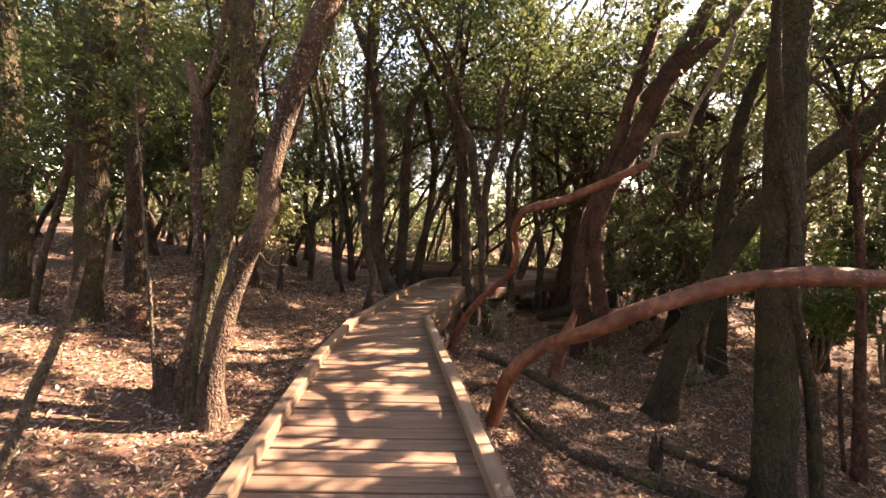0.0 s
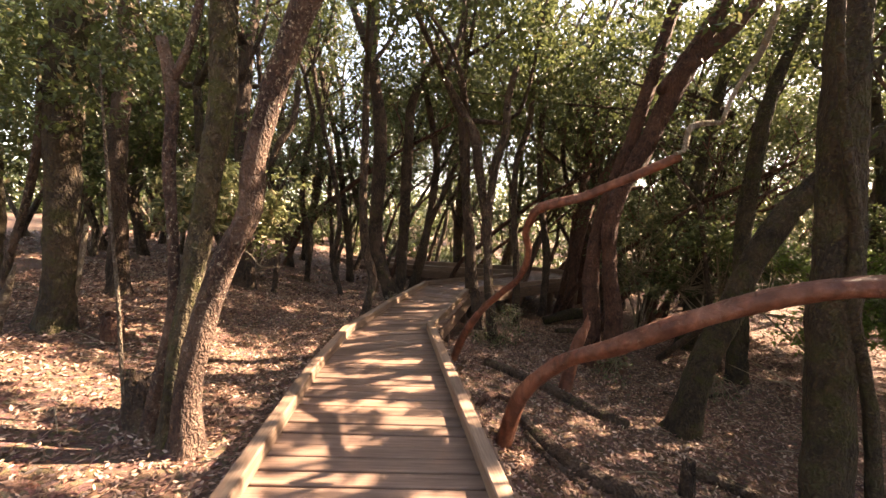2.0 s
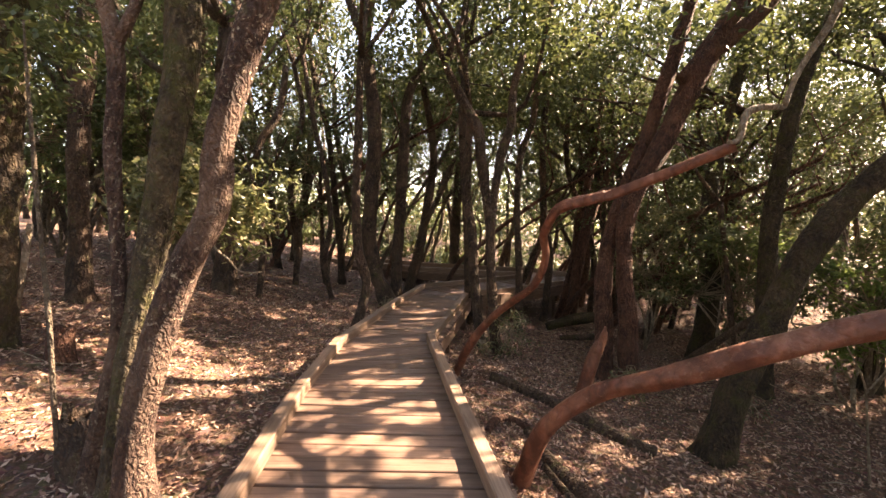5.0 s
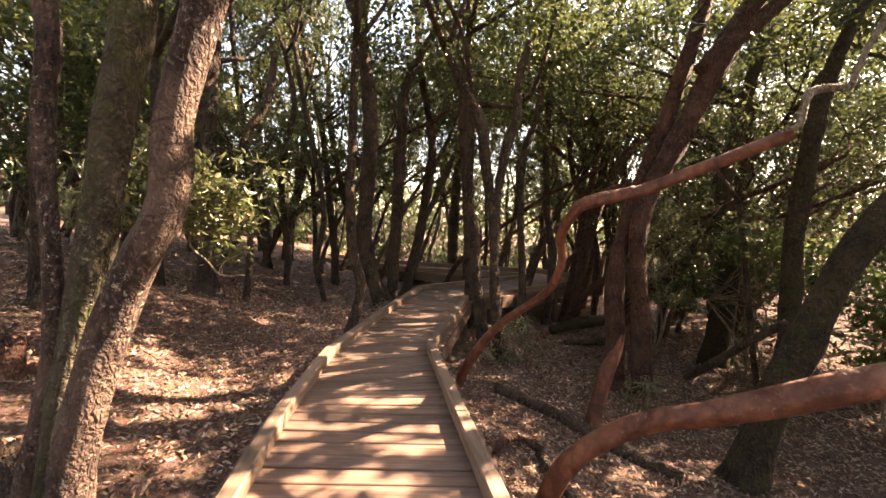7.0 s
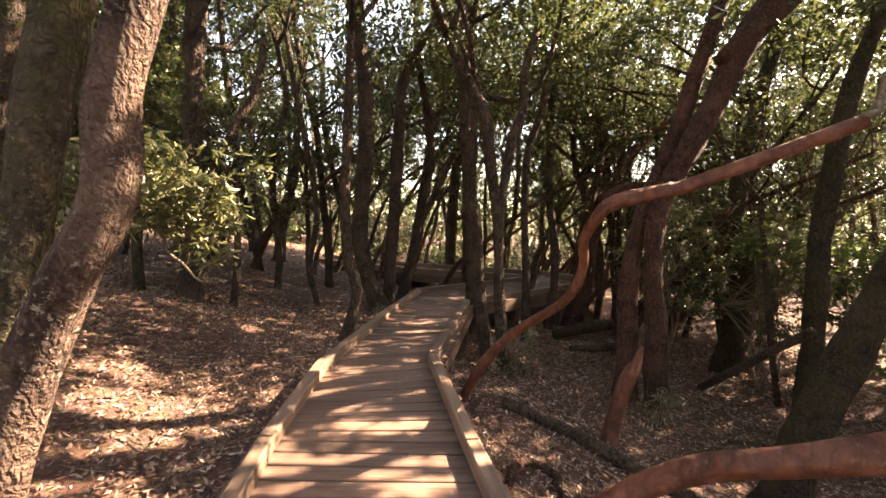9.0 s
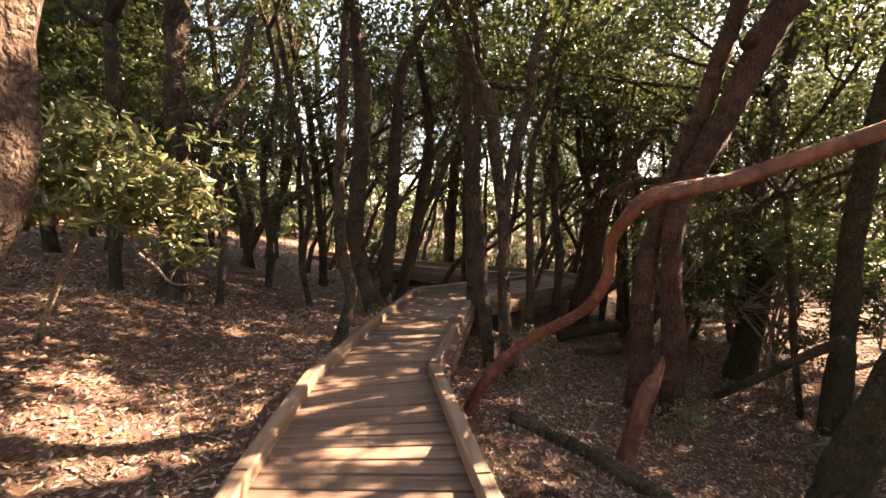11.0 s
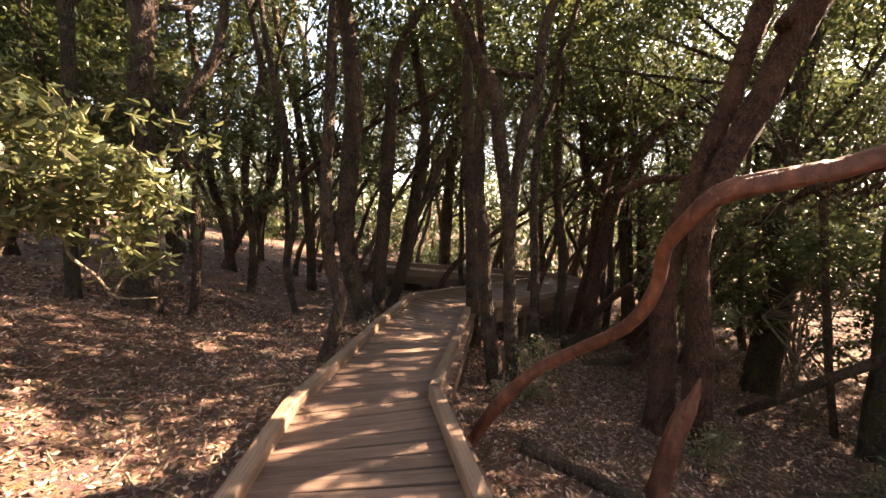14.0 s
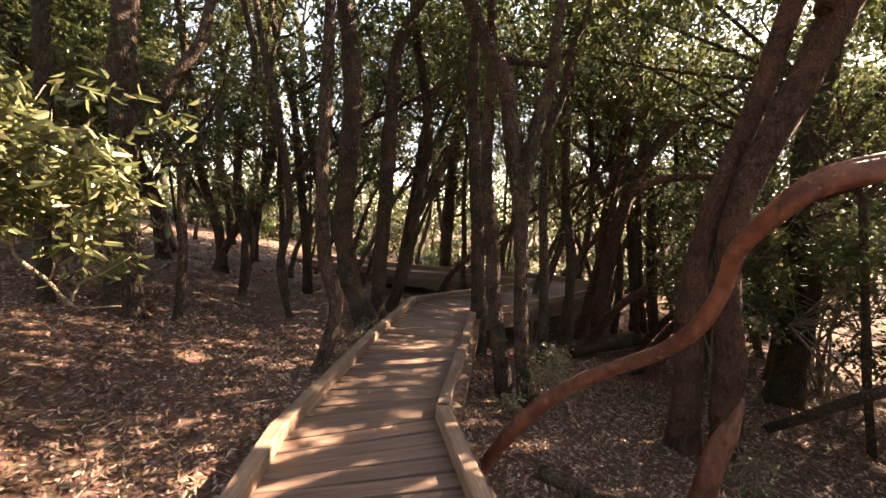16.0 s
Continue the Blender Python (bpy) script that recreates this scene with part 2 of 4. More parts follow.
def leaves(centres, length, width, rng, droop=0.35, spread=0.6, detailed=False):
    """A leaf at each centre, as vertices and faces: a diamond folded along its midrib, or a six-cornered blade in two halves."""
    n = len(centres)
    yaw, pitch, roll = rng.uniform(0, 2 * np.pi, n), rng.normal(-droop, spread, n), rng.normal(0, 0.6, n)
    d = np.stack([np.cos(yaw) * np.cos(pitch), np.sin(yaw) * np.cos(pitch), np.sin(pitch)], -1)
    s = np.stack([-np.sin(yaw), np.cos(yaw), np.zeros(n)], -1)
    up = np.cross(d, s) * -1
    s2 = s * np.cos(roll)[:, None] + up * np.sin(roll)[:, None]
    up2 = np.cross(s2, d)
    ln = length * rng.uniform(0.65, 1.25, n)[:, None]
    wd = width * rng.uniform(0.75, 1.2, n)[:, None]
    if not detailed:
        v = np.stack([centres, centres + d * ln * 0.5 + s2 * wd * 0.5 + up2 * wd * 0.12, centres + d * ln, centres + d * ln * 0.5 - s2 * wd * 0.5 + up2 * wd * 0.12], 1).reshape(-1, 3)
        k = np.arange(n)[:, None] * 4
        f = np.concatenate([k + np.array([[0, 1, 2]]), k + np.array([[0, 2, 3]])], 0)
        return v, f
    v = np.stack([centres + d * ln * q[1] + s2 * wd * q[0] + up2 * ln * q[2] for q in LEAF_SHAPE], 1).reshape(-1, 3)
    k = np.arange(n)[:, None] * 6
    f = np.concatenate([k + np.array([[0, 1, 2, 3]]), k + np.array([[0, 3, 4, 5]])], 0)
    return v, f


# Openings cut in the leaves to place the sun patches, as they fall along the sun's way on the level of the deck: x, y
# and half widths.
SUN_GAPS = [
    (-3.1, 3.84, 0.95, 0.24), (-2.48, 3.07, 0.16, 0.09), (-1.38, 3.3, 0.26, 0.15), (-1.9, 3.15, 0.42, 0.22), (-2.45, 2.97, 0.34, 0.15), (-3.5, 5.09, 0.4, 0.18), (-3.56, 2.47, 0.38, 0.1),
    (-1.65, 5.2, 0.4, 0.3), (-2.1, 5.17, 0.6, 0.24), (-2.6, 5.65, 0.45, 0.13), (-1.75, 4.75, 0.3, 0.08), (-2.9, 3.2, 0.5, 0.12), (-2.3, 4.25, 0.4, 0.08), (-1.5, 4.3, 0.16, 0.06), (-1.87, 4.38, 0.11, 0.06), (-2.04, 7.52, 0.22, 0.07),
    (-4.2, 4.9, 0.9, 0.4),
    (-0.45, 5.32, 0.4, 0.1), (-0.55, 5.04, 0.28, 0.05), (-0.2, 4.68, 0.44, 0.06), (-0.31, 4.22, 0.5, 0.11), (0.0, 3.98, 0.2, 0.05),
    (-0.34, 3.64, 0.34, 0.06), (0.0, 3.37, 0.27, 0.07), (-0.5, 3.09, 0.26, 0.05), (-0.69, 2.93, 0.2, 0.05), (-0.52, 2.67, 0.32, 0.06), (0.11, 2.47, 0.21, 0.05), (-0.55, 2.27, 0.33, 0.05),
    (0.22, 7.74, 0.3, 0.12), (0.1, 7.2, 0.2, 0.04),
    (-0.97, 4.9, 0.12, 0.12), (-0.97, 4.2, 0.12, 0.2), (-0.97, 3.4, 0.12, 0.13), (-0.97, 2.6, 0.12, 0.15), (-0.97, 5.65, 0.12, 0.2), (-0.95, 1.9, 0.12, 0.2),
    (0.3, 4.15, 0.12, 0.13), (0.3, 3.3, 0.12, 0.15), (0.4, 2.4, 0.12, 0.14), (0.95, 3.65, 0.2, 0.16), (0.6, 5.6, 0.5, 0.14),
    (5.5, 5.53, 0.3, 0.25), (6.8, 5.85, 0.35, 0.22), (3.09, 8.34, 0.4, 0.2), (9.6, 12.6, 1.2, 0.7), (10.8, 14.0, 0.8, 0.7),
]
SUN_X, SUN_Y = sun_way.x / sun_way.z, sun_way.y / sun_way.z


def shading(points, margin=0.03, mask=False):
    """Those of the points that leave free the openings cut for the sun patches."""
    p = np.asarray(points)
    fx, fy = p[:, 0] - SUN_X * p[:, 2], p[:, 1] - SUN_Y * p[:, 2]
    keep = np.ones(len(p), dtype=bool)
    for cx, cy, rx, ry in SUN_GAPS:
        wob = 1 + 0.35 * np.sin(7 * (fx - cx) / rx + cx * 9) * np.sin(2.3 * (fy - cy) / ry + cy * 5)
        keep &= ((fx - cx) / (rx + margin)) ** 2 + ((fy - cy) / (ry + margin)) ** 2 > wob
    return keep if mask else p[keep]


def clump_points(rng, centre, radius, count, flat=0.6):
    """Points in a loose clump: sub-clusters round a centre."""
    subs = rng.normal(0, 0.5, (max(4, count // 22), 3)) * np.array([radius, radius, radius * flat]) + np.asarray(centre)
    return subs[rng.integers(0, len(subs), count)] + rng.normal(0, 0.16, (count, 3)) * np.array([1, 1, 0.55]) * max(0.45, radius * 0.8)


def grown_limbs(rng, tip, way, radius, reach, levels=2, fork=3):
    """Forking limbs from a tip: a list of polylines and of end points."""
    lines, ends = [], []
    todo = [(np.array(tip, float), np.array(way, float), radius, reach, levels)]
    while todo:
        p, w, r, ln, lev = todo.pop()
        for _ in range(fork if lev == levels else 2):
            d = w + rng.normal(0, 0.5, 3) * np.array([1, 1, 0.6])
            d[2] += 0.12
            d /= np.linalg.norm(d)
            k = ln * rng.uniform(0.7, 1.2)
            bend = rng.normal(0, 0.13 * k, 3)
            mid, end = p + d * k * 0.5 + bend, p + d * k + np.array([0, 0, 0.1 * k])
            lines.append([(*p, r * 0.85), (*mid, r * 0.62), (*end, r * 0.42)])
            ends.append(mid)
            ends.append(end)
            if lev > 1:
                todo.append((end, d, r * 0.5, ln * 0.75, lev - 1))
    return lines, ends


def laurel(name, label, category, mat, trunk, seed, limbs=(), grow=2.2, fork=3, crown=900, clump=0.55, leaf=0.1, leaf_mat=None, sides=12, flare=0.5, group="", more=()):
    """A tree from its trunk line; further limbs given as lines; limbs and crown grown on beyond the tip."""
    rng = np.random.default_rng(seed)
    x, y, z, r = trunk[0]
    gz = min(ground_z(x, y), z + 0.3)
    trunk = [(x, y, gz - 0.12, r * 1.05), (x, y, gz + 0.02, r)] + list(trunk[1:])
    root = thing(name, (x, y, gz), label, category, group)
    o = np.array([x, y, gz])
    lines, ends = [], []
    if grow:
        a, b2 = np.array(trunk[-2][:3]), np.array(trunk[-1][:3])
        w = (b2 - a) / np.linalg.norm(b2 - a)
        lines, ends = grown_limbs(rng, b2, w, trunk[-1][3], grow, 2, fork)
        lines = [q for q in lines if shading([p[:3] for p in q], 0.02, True).all()] or lines[:1]
    v, f = tube(trunk, sides + 4, 0.075, 0.15, flare, seed % 17)
    part("trunk", mesh("trunk", v - o, f, mat, True), root)
    for q in list(limbs):
        v, f = tube(q, 9, 0.1, 0.1, 0, seed % 13 + 1)
        part("limb", mesh("limb", v - o, f, mat, True), root)
    if lines:
        for q in lines:
            v, f = tube(q, 6, 0.3, 0.0)
            part("branch", mesh("branch", v - o, f, mat, True), root)
    if crown and (ends or more):
        spots = [*ends, *[np.array(c[:3]) for c in more]]
        pts = shading(np.vstack([clump_points(rng, c, clump, crown // len(spots) + 1) for c in spots]), 0.07)
        v, f = leaves(pts, leaf, leaf * 0.42, rng)
        part("crown", mesh("crown", v - o, f, leaf_mat or LEAF), root)
    return root


# ---------------------------------------------------------------- ground
def build_ground():
    near_x = np.concatenate([[-400, -150, -60], np.arange(-26, -8, 1.0), np.arange(-8, 9, 0.22), np.arange(9, 27, 1.0), [60, 150, 400]])
    near_y = np.concatenate([[-400, -150, -50], np.arange(-16, -2, 1.0), np.arange(-2, 16, 0.22), np.arange(16, 40, 1.0), [70, 150, 400]])
    verts = [(x, y, ground_z(x, y)) for y in near_y for x in near_x]
    w = len(near_x)
    faces = [[j * w + i, j * w + i + 1, (j + 1) * w + i + 1, (j + 1) * w + i] for j in range(len(near_y) - 1) for i in range(w - 1)]
    ob = new("ground", mesh("ground", verts, faces, SOIL, True))
    tagged(ob, "reddish brown forest soil covered in fallen leaves", "ground", "", "structure")


build_ground()


# ---------------------------------------------------------------- boardwalk
def box_between(a, b, width, z0, z1, bevel=0.006, wobble=0.0, rng=None):
    """A bevelled bar from a to b (x, y), of a width, between two heights, as vertices and faces about its own middle."""
    a, b = np.array(a, float), np.array(b, float)
    ln = np.linalg.norm(b - a)
    hx, hy, hz, e = ln / 2, width / 2, (z1 - z0) / 2, bevel
    prof = [(-hy, -hz), (hy, -hz), (hy, hz - e), (hy - e, hz), (-hy + e, hz), (-hy, hz - e)]
    verts = [(sx, y, z) for sx in (-hx, hx) for y, z in prof]
    k = len(prof)
    faces = [[i, (i + 1) % k, (i + 1) % k + k, i + k] for i in range(k)] + [list(range(k))[::-1], list(range(k, 2 * k))]
    ang = math.atan2(b[1] - a[1], b[0] - a[0])
    place = Matrix.Translation(((a[0] + b[0]) / 2, (a[1] + b[1]) / 2, (z0 + z1) / 2)) @ Matrix.Rotation(ang, 4, "Z")
    return verts, faces, place


def along(left, right, pitch):
    """Pairs of plank ends between two edge lines with as many corners."""
    out = []
    for i in range(len(left) - 1):
        l0, l1, r0, r1 = (np.array(p, float) for p in (left[i], left[i + 1], right[i], right[i + 1]))
        n = max(1, round(np.linalg.norm((l1 + r1 - l0 - r0) / 2) / pitch))
        for k in range(n):
            t = (k + 0.5) / n
            out.append((l0 + (l1 - l0) * t, r0 + (r1 - r0) * t, np.linalg.norm((l1 + r1 - l0 - r0) / 2) / n))
    return out


def bar(name, a, b, width, z0, z1, mat, parent, bevel=0.006, tilt=0.0, lift=0.0):
    v, f, m = box_between(a, b, width, z0, z1, bevel)
    ob = part(name, mesh(name, v, f, mat), parent)
    ob.matrix_local = parent.matrix_world.inverted() @ Matrix.Translation((0, 0, lift)) @ m @ Matrix.Rotation(tilt, 4, "X")
    return ob


def boardwalk(left, right, label, seed, kerb_h=0.105, kerb_w=0.1, singles=True, reach=0.17, ends=(True, True)):
    rng = np.random.default_rng(seed)
    root = thing("boardwalk", (0, 0, 0), label, "boardwalk", "boardwalk sections", "structure")
    bars = []
    for a, b, wide in along(left, right, 0.143):
        d = (b - a) / np.linalg.norm(b - a)
        a2, b2 = a - d * reach, b + d * reach
        gap = rng.uniform(0.011, 0.02)
        if singles:
            bar("plank", a2, b2, wide - gap, -0.04, 0.0, PLANK, root, 0.005, rng.normal(0, 0.012), rng.normal(0, 0.0025))
        else:
            v, f, m = box_between(a2, b2, wide - gap, -0.04, 0.0, 0.005)
            bars.append(([tuple(m @ Vector(q)) for q in v], f))
    if bars:
        part("planks", mesh("planks", *joined(bars), PLANK), root)["kind"] = "stuff"
    for edge, sign in ((left, 1), (right, -1)):
        for i in range(len(edge) - 1):
            a, b = np.array(edge[i], float), np.array(edge[i + 1], float)
            d = (b - a) / np.linalg.norm(b - a)
            out = np.array([-d[1], d[0]]) * sign
            off = out * kerb_w / 2
            n = max(1, round(np.linalg.norm(b - a) / 2.6))
            for k in range(n):
                p, q = a + (b - a) * k / n, a + (b - a) * (k + 1) / n
                bar("kerb", p + off - d * 0.012 * (k == 0), q + off + d * 0.012 * (k == n - 1) - d * 0.006, kerb_w, 0.002, kerb_h, KERB, root, 0.009)
            s = out * (reach - 0.03)
            bar("side_beam", a + s, b + s, 0.05, -0.24, -0.042, FRAME, root)
            n = max(1, int(np.linalg.norm(b - a) / 1.3))
            for k in range(n):
                p = a + (b - a) * (k + 0.5) / n + out * (reach - 0.09)
                g = ground_z(*p) - 0.25
                if g < -0.3:
                    bar("post", p - d * 0.05, p + d * 0.05, 0.1, g, -0.042, FRAME, root)
    return root


boardwalk([(-0.92, -5.0), (-0.875, 4.4), (-0.77, 5.75)], [(0.9, -5.0), (0.345, 4.3), (0.25, 6.02)], "straight timber boardwalk section with low kerbs, sun-flecked", 3)
boardwalk([(-0.77, 5.76), (-0.16, 8.1), (0.45, 10.1)], [(0.25, 6.03), (0.83, 7.9), (1.27, 9.35)], "timber boardwalk section bending away between the laurel trunks", 4)
boardwalk([(0.46, 10.12), (1.3, 10.75), (2.3, 11.5), (3.6, 12.55)], [(1.28, 9.36), (2.0, 9.72), (2.95, 10.4), (4.5, 11.6)], "raised shaded timber boardwalk section on short posts", 5)
boardwalk([(4.5, 11.62), (5.1, 12.6), (4.4, 13.7), (2.3, 14.3), (0.5, 14.9), (-1.9, 16.4), (-4.0, 17.9), (-9.0, 19.5), (-18.0, 19.2)][::-1],
          [(3.6, 12.57), (3.64, 12.61), (3.5, 12.68), (2.17, 12.95), (0.37, 13.5), (-1.96, 15.0), (-4.0, 16.5), (-9.0, 18.1), (-18.0, 17.8)][::-1], "far boardwalk section returning behind the trunks, dark in shade", 6, 0.13, 0.1, False)


# ---------------------------------------------------------------- trees near the walk
laurel("laurel_tree", "leaning reddish laurel trunk, sunlit on one flank, beside the boardwalk", "tree", BARK_SCALY,
       [(-1.54, 3.31, -0.17, 0.106), (-1.56, 3.31, 0.17, 0.086), (-1.48, 3.3, 0.58, 0.085), (-1.39, 3.3, 0.92, 0.083), (-1.25, 3.29, 1.26, 0.079), (-1.11, 3.28, 1.55, 0.074), (-1.08, 3.26, 1.88, 0.074), (-0.99, 3.24, 2.22, 0.076), (-0.85, 3.21, 2.6, 0.083), (-0.72, 3.18, 2.93, 0.086), (-0.6, 3.15, 3.16, 0.086)], 11, crown=3600, clump=0.6)
laurel("laurel_tree", "tall mossy laurel trunk rising behind a leaning one", "tree", BARK_MOSSY,
       [(-1.71, 3.43, -0.14, 0.099), (-1.64, 3.45, 0.68, 0.079), (-1.56, 3.48, 1.24, 0.08), (-1.48, 3.5, 1.76, 0.085), (-1.4, 3.53, 2.36, 0.093), (-1.4, 3.55, 2.83, 0.097), (-1.41, 3.58, 3.33, 0.096)], 12, crown=3600)
laurel("laurel_tree", "slender grey laurel trunk with a broken top", "tree", BARK_SCALY,
       [(-1.88, 3.45, -0.17, 0.067), (-1.8, 3.45, 0.3, 0.056), (-1.71, 3.45, 0.82, 0.041), (-1.71, 3.45, 1.29, 0.037), (-1.73, 3.45, 1.88, 0.04), (-1.7, 3.45, 2.33, 0.044), (-1.77, 3.45, 2.72, 0.039)], 13, limbs=([(-1.71, 3.45, 2.42, 0.033), (-1.6, 3.45, 2.64, 0.029), (-1.52, 3.45, 2.95, 0.026), (-1.48, 3.45, 3.26, 0.022)],), grow=0, crown=6500, flare=0.6, clump=0.5, leaf=0.085, more=[(-2.7, 4.2, 2.75), (-3.2, 4.3, 2.4), (-3.7, 4.2, 2.9), (-2.9, 4.0, 3.1), (-3.9, 4.35, 2.1), (-4.4, 4.6, 2.6), (-4.36, 5.11, 3.51), (-3.52, 4.64, 3.53), (-3.13, 4.8, 3.46), (-2.89, 5.2, 3.79), (-3.77, 4.72, 2.85), (-3.27, 5.09, 3.01), (-4.46, 5.05, 2.49), (-3.67, 5.29, 2.45), (-3.04, 5.58, 3.18), (-2.45, 5.37, 3.83), (-4.83, 4.92, 3.04), (-4.49, 5.44, 2.1), (-5.33, 5.1, 3.69)])
laurel("sapling", "thin straight grey sapling in leaf litter", "sapling", BARK_GREY,
       [(-2.09, 3.5, 0.05, 0.014), (-2.12, 3.5, 0.86, 0.013), (-2.15, 3.5, 1.32, 0.012), (-2.19, 3.5, 2.05, 0.01), (-2.21, 3.5, 2.54, 0.005)], 14, grow=0, fork=2, crown=0, clump=0.3, sides=7, flare=0)
laurel("sapling", "short leaning grey sapling stem in leaf litter", "sapling", BARK_GREY,
       [(-2.22, 2.3, -0.05, 0.027), (-1.99, 2.29, 0.52, 0.028), (-1.83, 2.27, 0.86, 0.022), (-1.73, 2.26, 1.14, 0.017), (-1.68, 2.25, 1.27, 0.004)], 15, grow=0, fork=2, crown=0, sides=8, flare=0)
laurel("laurel_tree", "thick dark mossy laurel trunk in shade", "tree", BARK_MOSS,
       [(-3.57, 4.75, 0.27, 0.151), (-3.5, 4.75, 1.06, 0.135), (-3.46, 4.75, 1.98, 0.141), (-3.38, 4.75, 3.06, 0.156), (-3.32, 4.75, 3.83, 0.156)], 16, crown=1600, clump=0.9)
laurel("laurel_tree", "massive dark laurel trunk at the forest edge", "tree", BARK_MOSS,
       [(-4.87, 5.4, 0.27, 0.146), (-4.81, 5.4, 1.12, 0.153), (-4.82, 5.4, 2.01, 0.159), (-4.85, 5.4, 3.02, 0.111), (-4.88, 5.4, 4.07, 0.109)], 17, crown=1600, clump=0.9)
laurel("laurel_tree", "thin crooked dark laurel stem", "tree", BARK,
       [(-4.07, 4.72, 0.37, 0.037), (-3.96, 4.72, 0.99, 0.037), (-3.77, 4.72, 1.6, 0.033), (-3.64, 4.72, 2.27, 0.038), (-3.59, 4.72, 3.04, 0.033)], 18, crown=500, sides=8)
laurel("laurel_tree", "upright brown laurel trunk in shade", "tree", BARK,
       [(-4.14, 6.5, 0.26, 0.129), (-4.13, 6.5, 1.17, 0.115), (-4.13, 6.5, 2.19, 0.114), (-4.02, 6.5, 3.43, 0.114), (-3.91, 6.5, 4.74, 0.113)], 19, crown=1600, clump=0.9)
laurel("laurel_tree", "stout brown laurel trunk further back", "tree", BARK,
       [(-3.16, 8.29, 0.24, 0.171), (-3.13, 8.35, 1.36, 0.134), (-3.21, 8.42, 3.03, 0.132), (-3.13, 8.49, 4.69, 0.114)], 20, crown=1600, clump=0.9)
laurel("sapling", "thin dark young laurel stem", "sapling", BARK,
       [(-2.6, 8.42, 0.05, 0.05), (-2.55, 8.42, 0.92, 0.05), (-2.59, 8.42, 1.94, 0.04)], 21, crown=500, grow=0.8, sides=7)
laurel("sapling", "thin pale leaning stem before a thick trunk", "sapling", TWIG,
       [(-3.5, 4.82, 0.28, 0.023), (-3.4, 4.82, 0.8, 0.027), (-3.3, 4.82, 1.37, 0.023)], 22, crown=0, grow=0, sides=7)
# The clumps in more are added overhead to shade the trunks on the left.
laurel("laurel_tree", "curved slender laurel trunk standing against the kerb", "tree", BARK,
       [(-0.78, 7.45, -0.21, 0.086), (-0.7, 7.49, 0.14, 0.076), (-0.65, 7.54, 0.52, 0.076), (-0.79, 7.58, 1.03, 0.082), (-0.85, 7.62, 1.8, 0.069), (-0.84, 7.67, 2.62, 0.063), (-0.84, 7.71, 3.51, 0.058), (-0.84, 7.75, 4.08, 0.052)], 31, crown=2600, leaf=0.09, more=[(0.0, 5.8, 4.3), (0.6, 6.0, 4.9), (-0.4, 5.6, 4.1), (0.4, 6.4, 5.3), (1.0, 6.2, 5.5), (-0.2, 6.4, 4.9), (0.9, 5.7, 5.2)])
laurel("laurel_tree", "tall wavy laurel trunk with a sunlit patch", "tree", BARK,
       [(-0.31, 9.44, -0.29, 0.188), (-0.46, 9.48, 0.03, 0.162), (-0.67, 9.53, 0.58, 0.152), (-0.77, 9.57, 1.3, 0.151), (-0.75, 9.61, 2.22, 0.15), (-0.72, 9.66, 3.3, 0.142), (-0.82, 9.7, 4.18, 0.132), (-0.97, 9.74, 5.13, 0.13)], 32, crown=1900, clump=0.7)
laurel("laurel_tree", "dark upright laurel trunk bending at the top", "tree", BARK,
       [(-0.2, 10.01, -0.3, 0.13), (-0.2, 10.06, 0.52, 0.121), (-0.15, 10.11, 1.82, 0.12), (-0.11, 10.16, 3.3, 0.12), (-0.05, 10.21, 4.28, 0.101), (0.24, 10.26, 5, 0.084), (0.52, 10.31, 5.54, 0.075)], 33, crown=1900, clump=0.8, grow=2.4, leaf=0.12)
laurel("laurel_tree", "forked dark laurel stem beside the boardwalk", "tree", BARK,
       [(0.04, 10.96, -0.34, 0.106), (0.26, 11.01, 0.4, 0.118), (0.47, 11.06, 1.56, 0.096), (0.63, 11.11, 3.04, 0.096), (0.47, 11.16, 4.15, 0.085), (0.26, 11.21, 5.12, 0.074), (0.17, 11.26, 6, 0.063)], 34, limbs=([(0.12, 10.95, 0.29, 0.053), (0.41, 10.95, 1.33, 0.063), (0.82, 10.95, 2.25, 0.064), (1.12, 10.95, 3.05, 0.053)],), crown=1900, clump=0.8, grow=2.4, leaf=0.12)
laurel("laurel_tree", "dark laurel trunk beyond the bend of the boardwalk", "tree", BARK,
       [(1.74, 14.78, -0.61, 0.16), (1.72, 14.84, 1.29, 0.175), (1.79, 14.9, 3.31, 0.142), (1.98, 14.96, 4.66, 0.126), (2.15, 15.02, 6.32, 0.11), (2.14, 15.08, 8.27, 0.109)], 35, crown=2400, clump=1.0, grow=2.8, leaf=0.13)
laurel("laurel_tree", "upright laurel trunk against the raised boardwalk", "tree", BARK,
       [(1.37, 9.1, -0.45, 0.111), (1.31, 9.13, 0.33, 0.102), (1.24, 9.17, 1.41, 0.101), (1.14, 9.2, 2.48, 0.092), (1.05, 9.23, 3.52, 0.083), (1.05, 9.27, 4.39, 0.066), (1.09, 9.3, 5.09, 0.058)], 36, crown=1900, clump=0.8, grow=2.4, leaf=0.12)
laurel("laurel_tree", "knotty laurel trunk with a swollen foot", "tree", BARK,
       [(1.32, 7.57, -0.55, 0.105), (1.24, 7.62, -0.1, 0.092), (1.13, 7.67, 0.6, 0.085), (1.08, 7.72, 1.3, 0.079), (0.98, 7.77, 1.92, 0.072), (0.97, 7.82, 2.69, 0.065), (0.99, 7.87, 3.38, 0.059)], 37, crown=900)
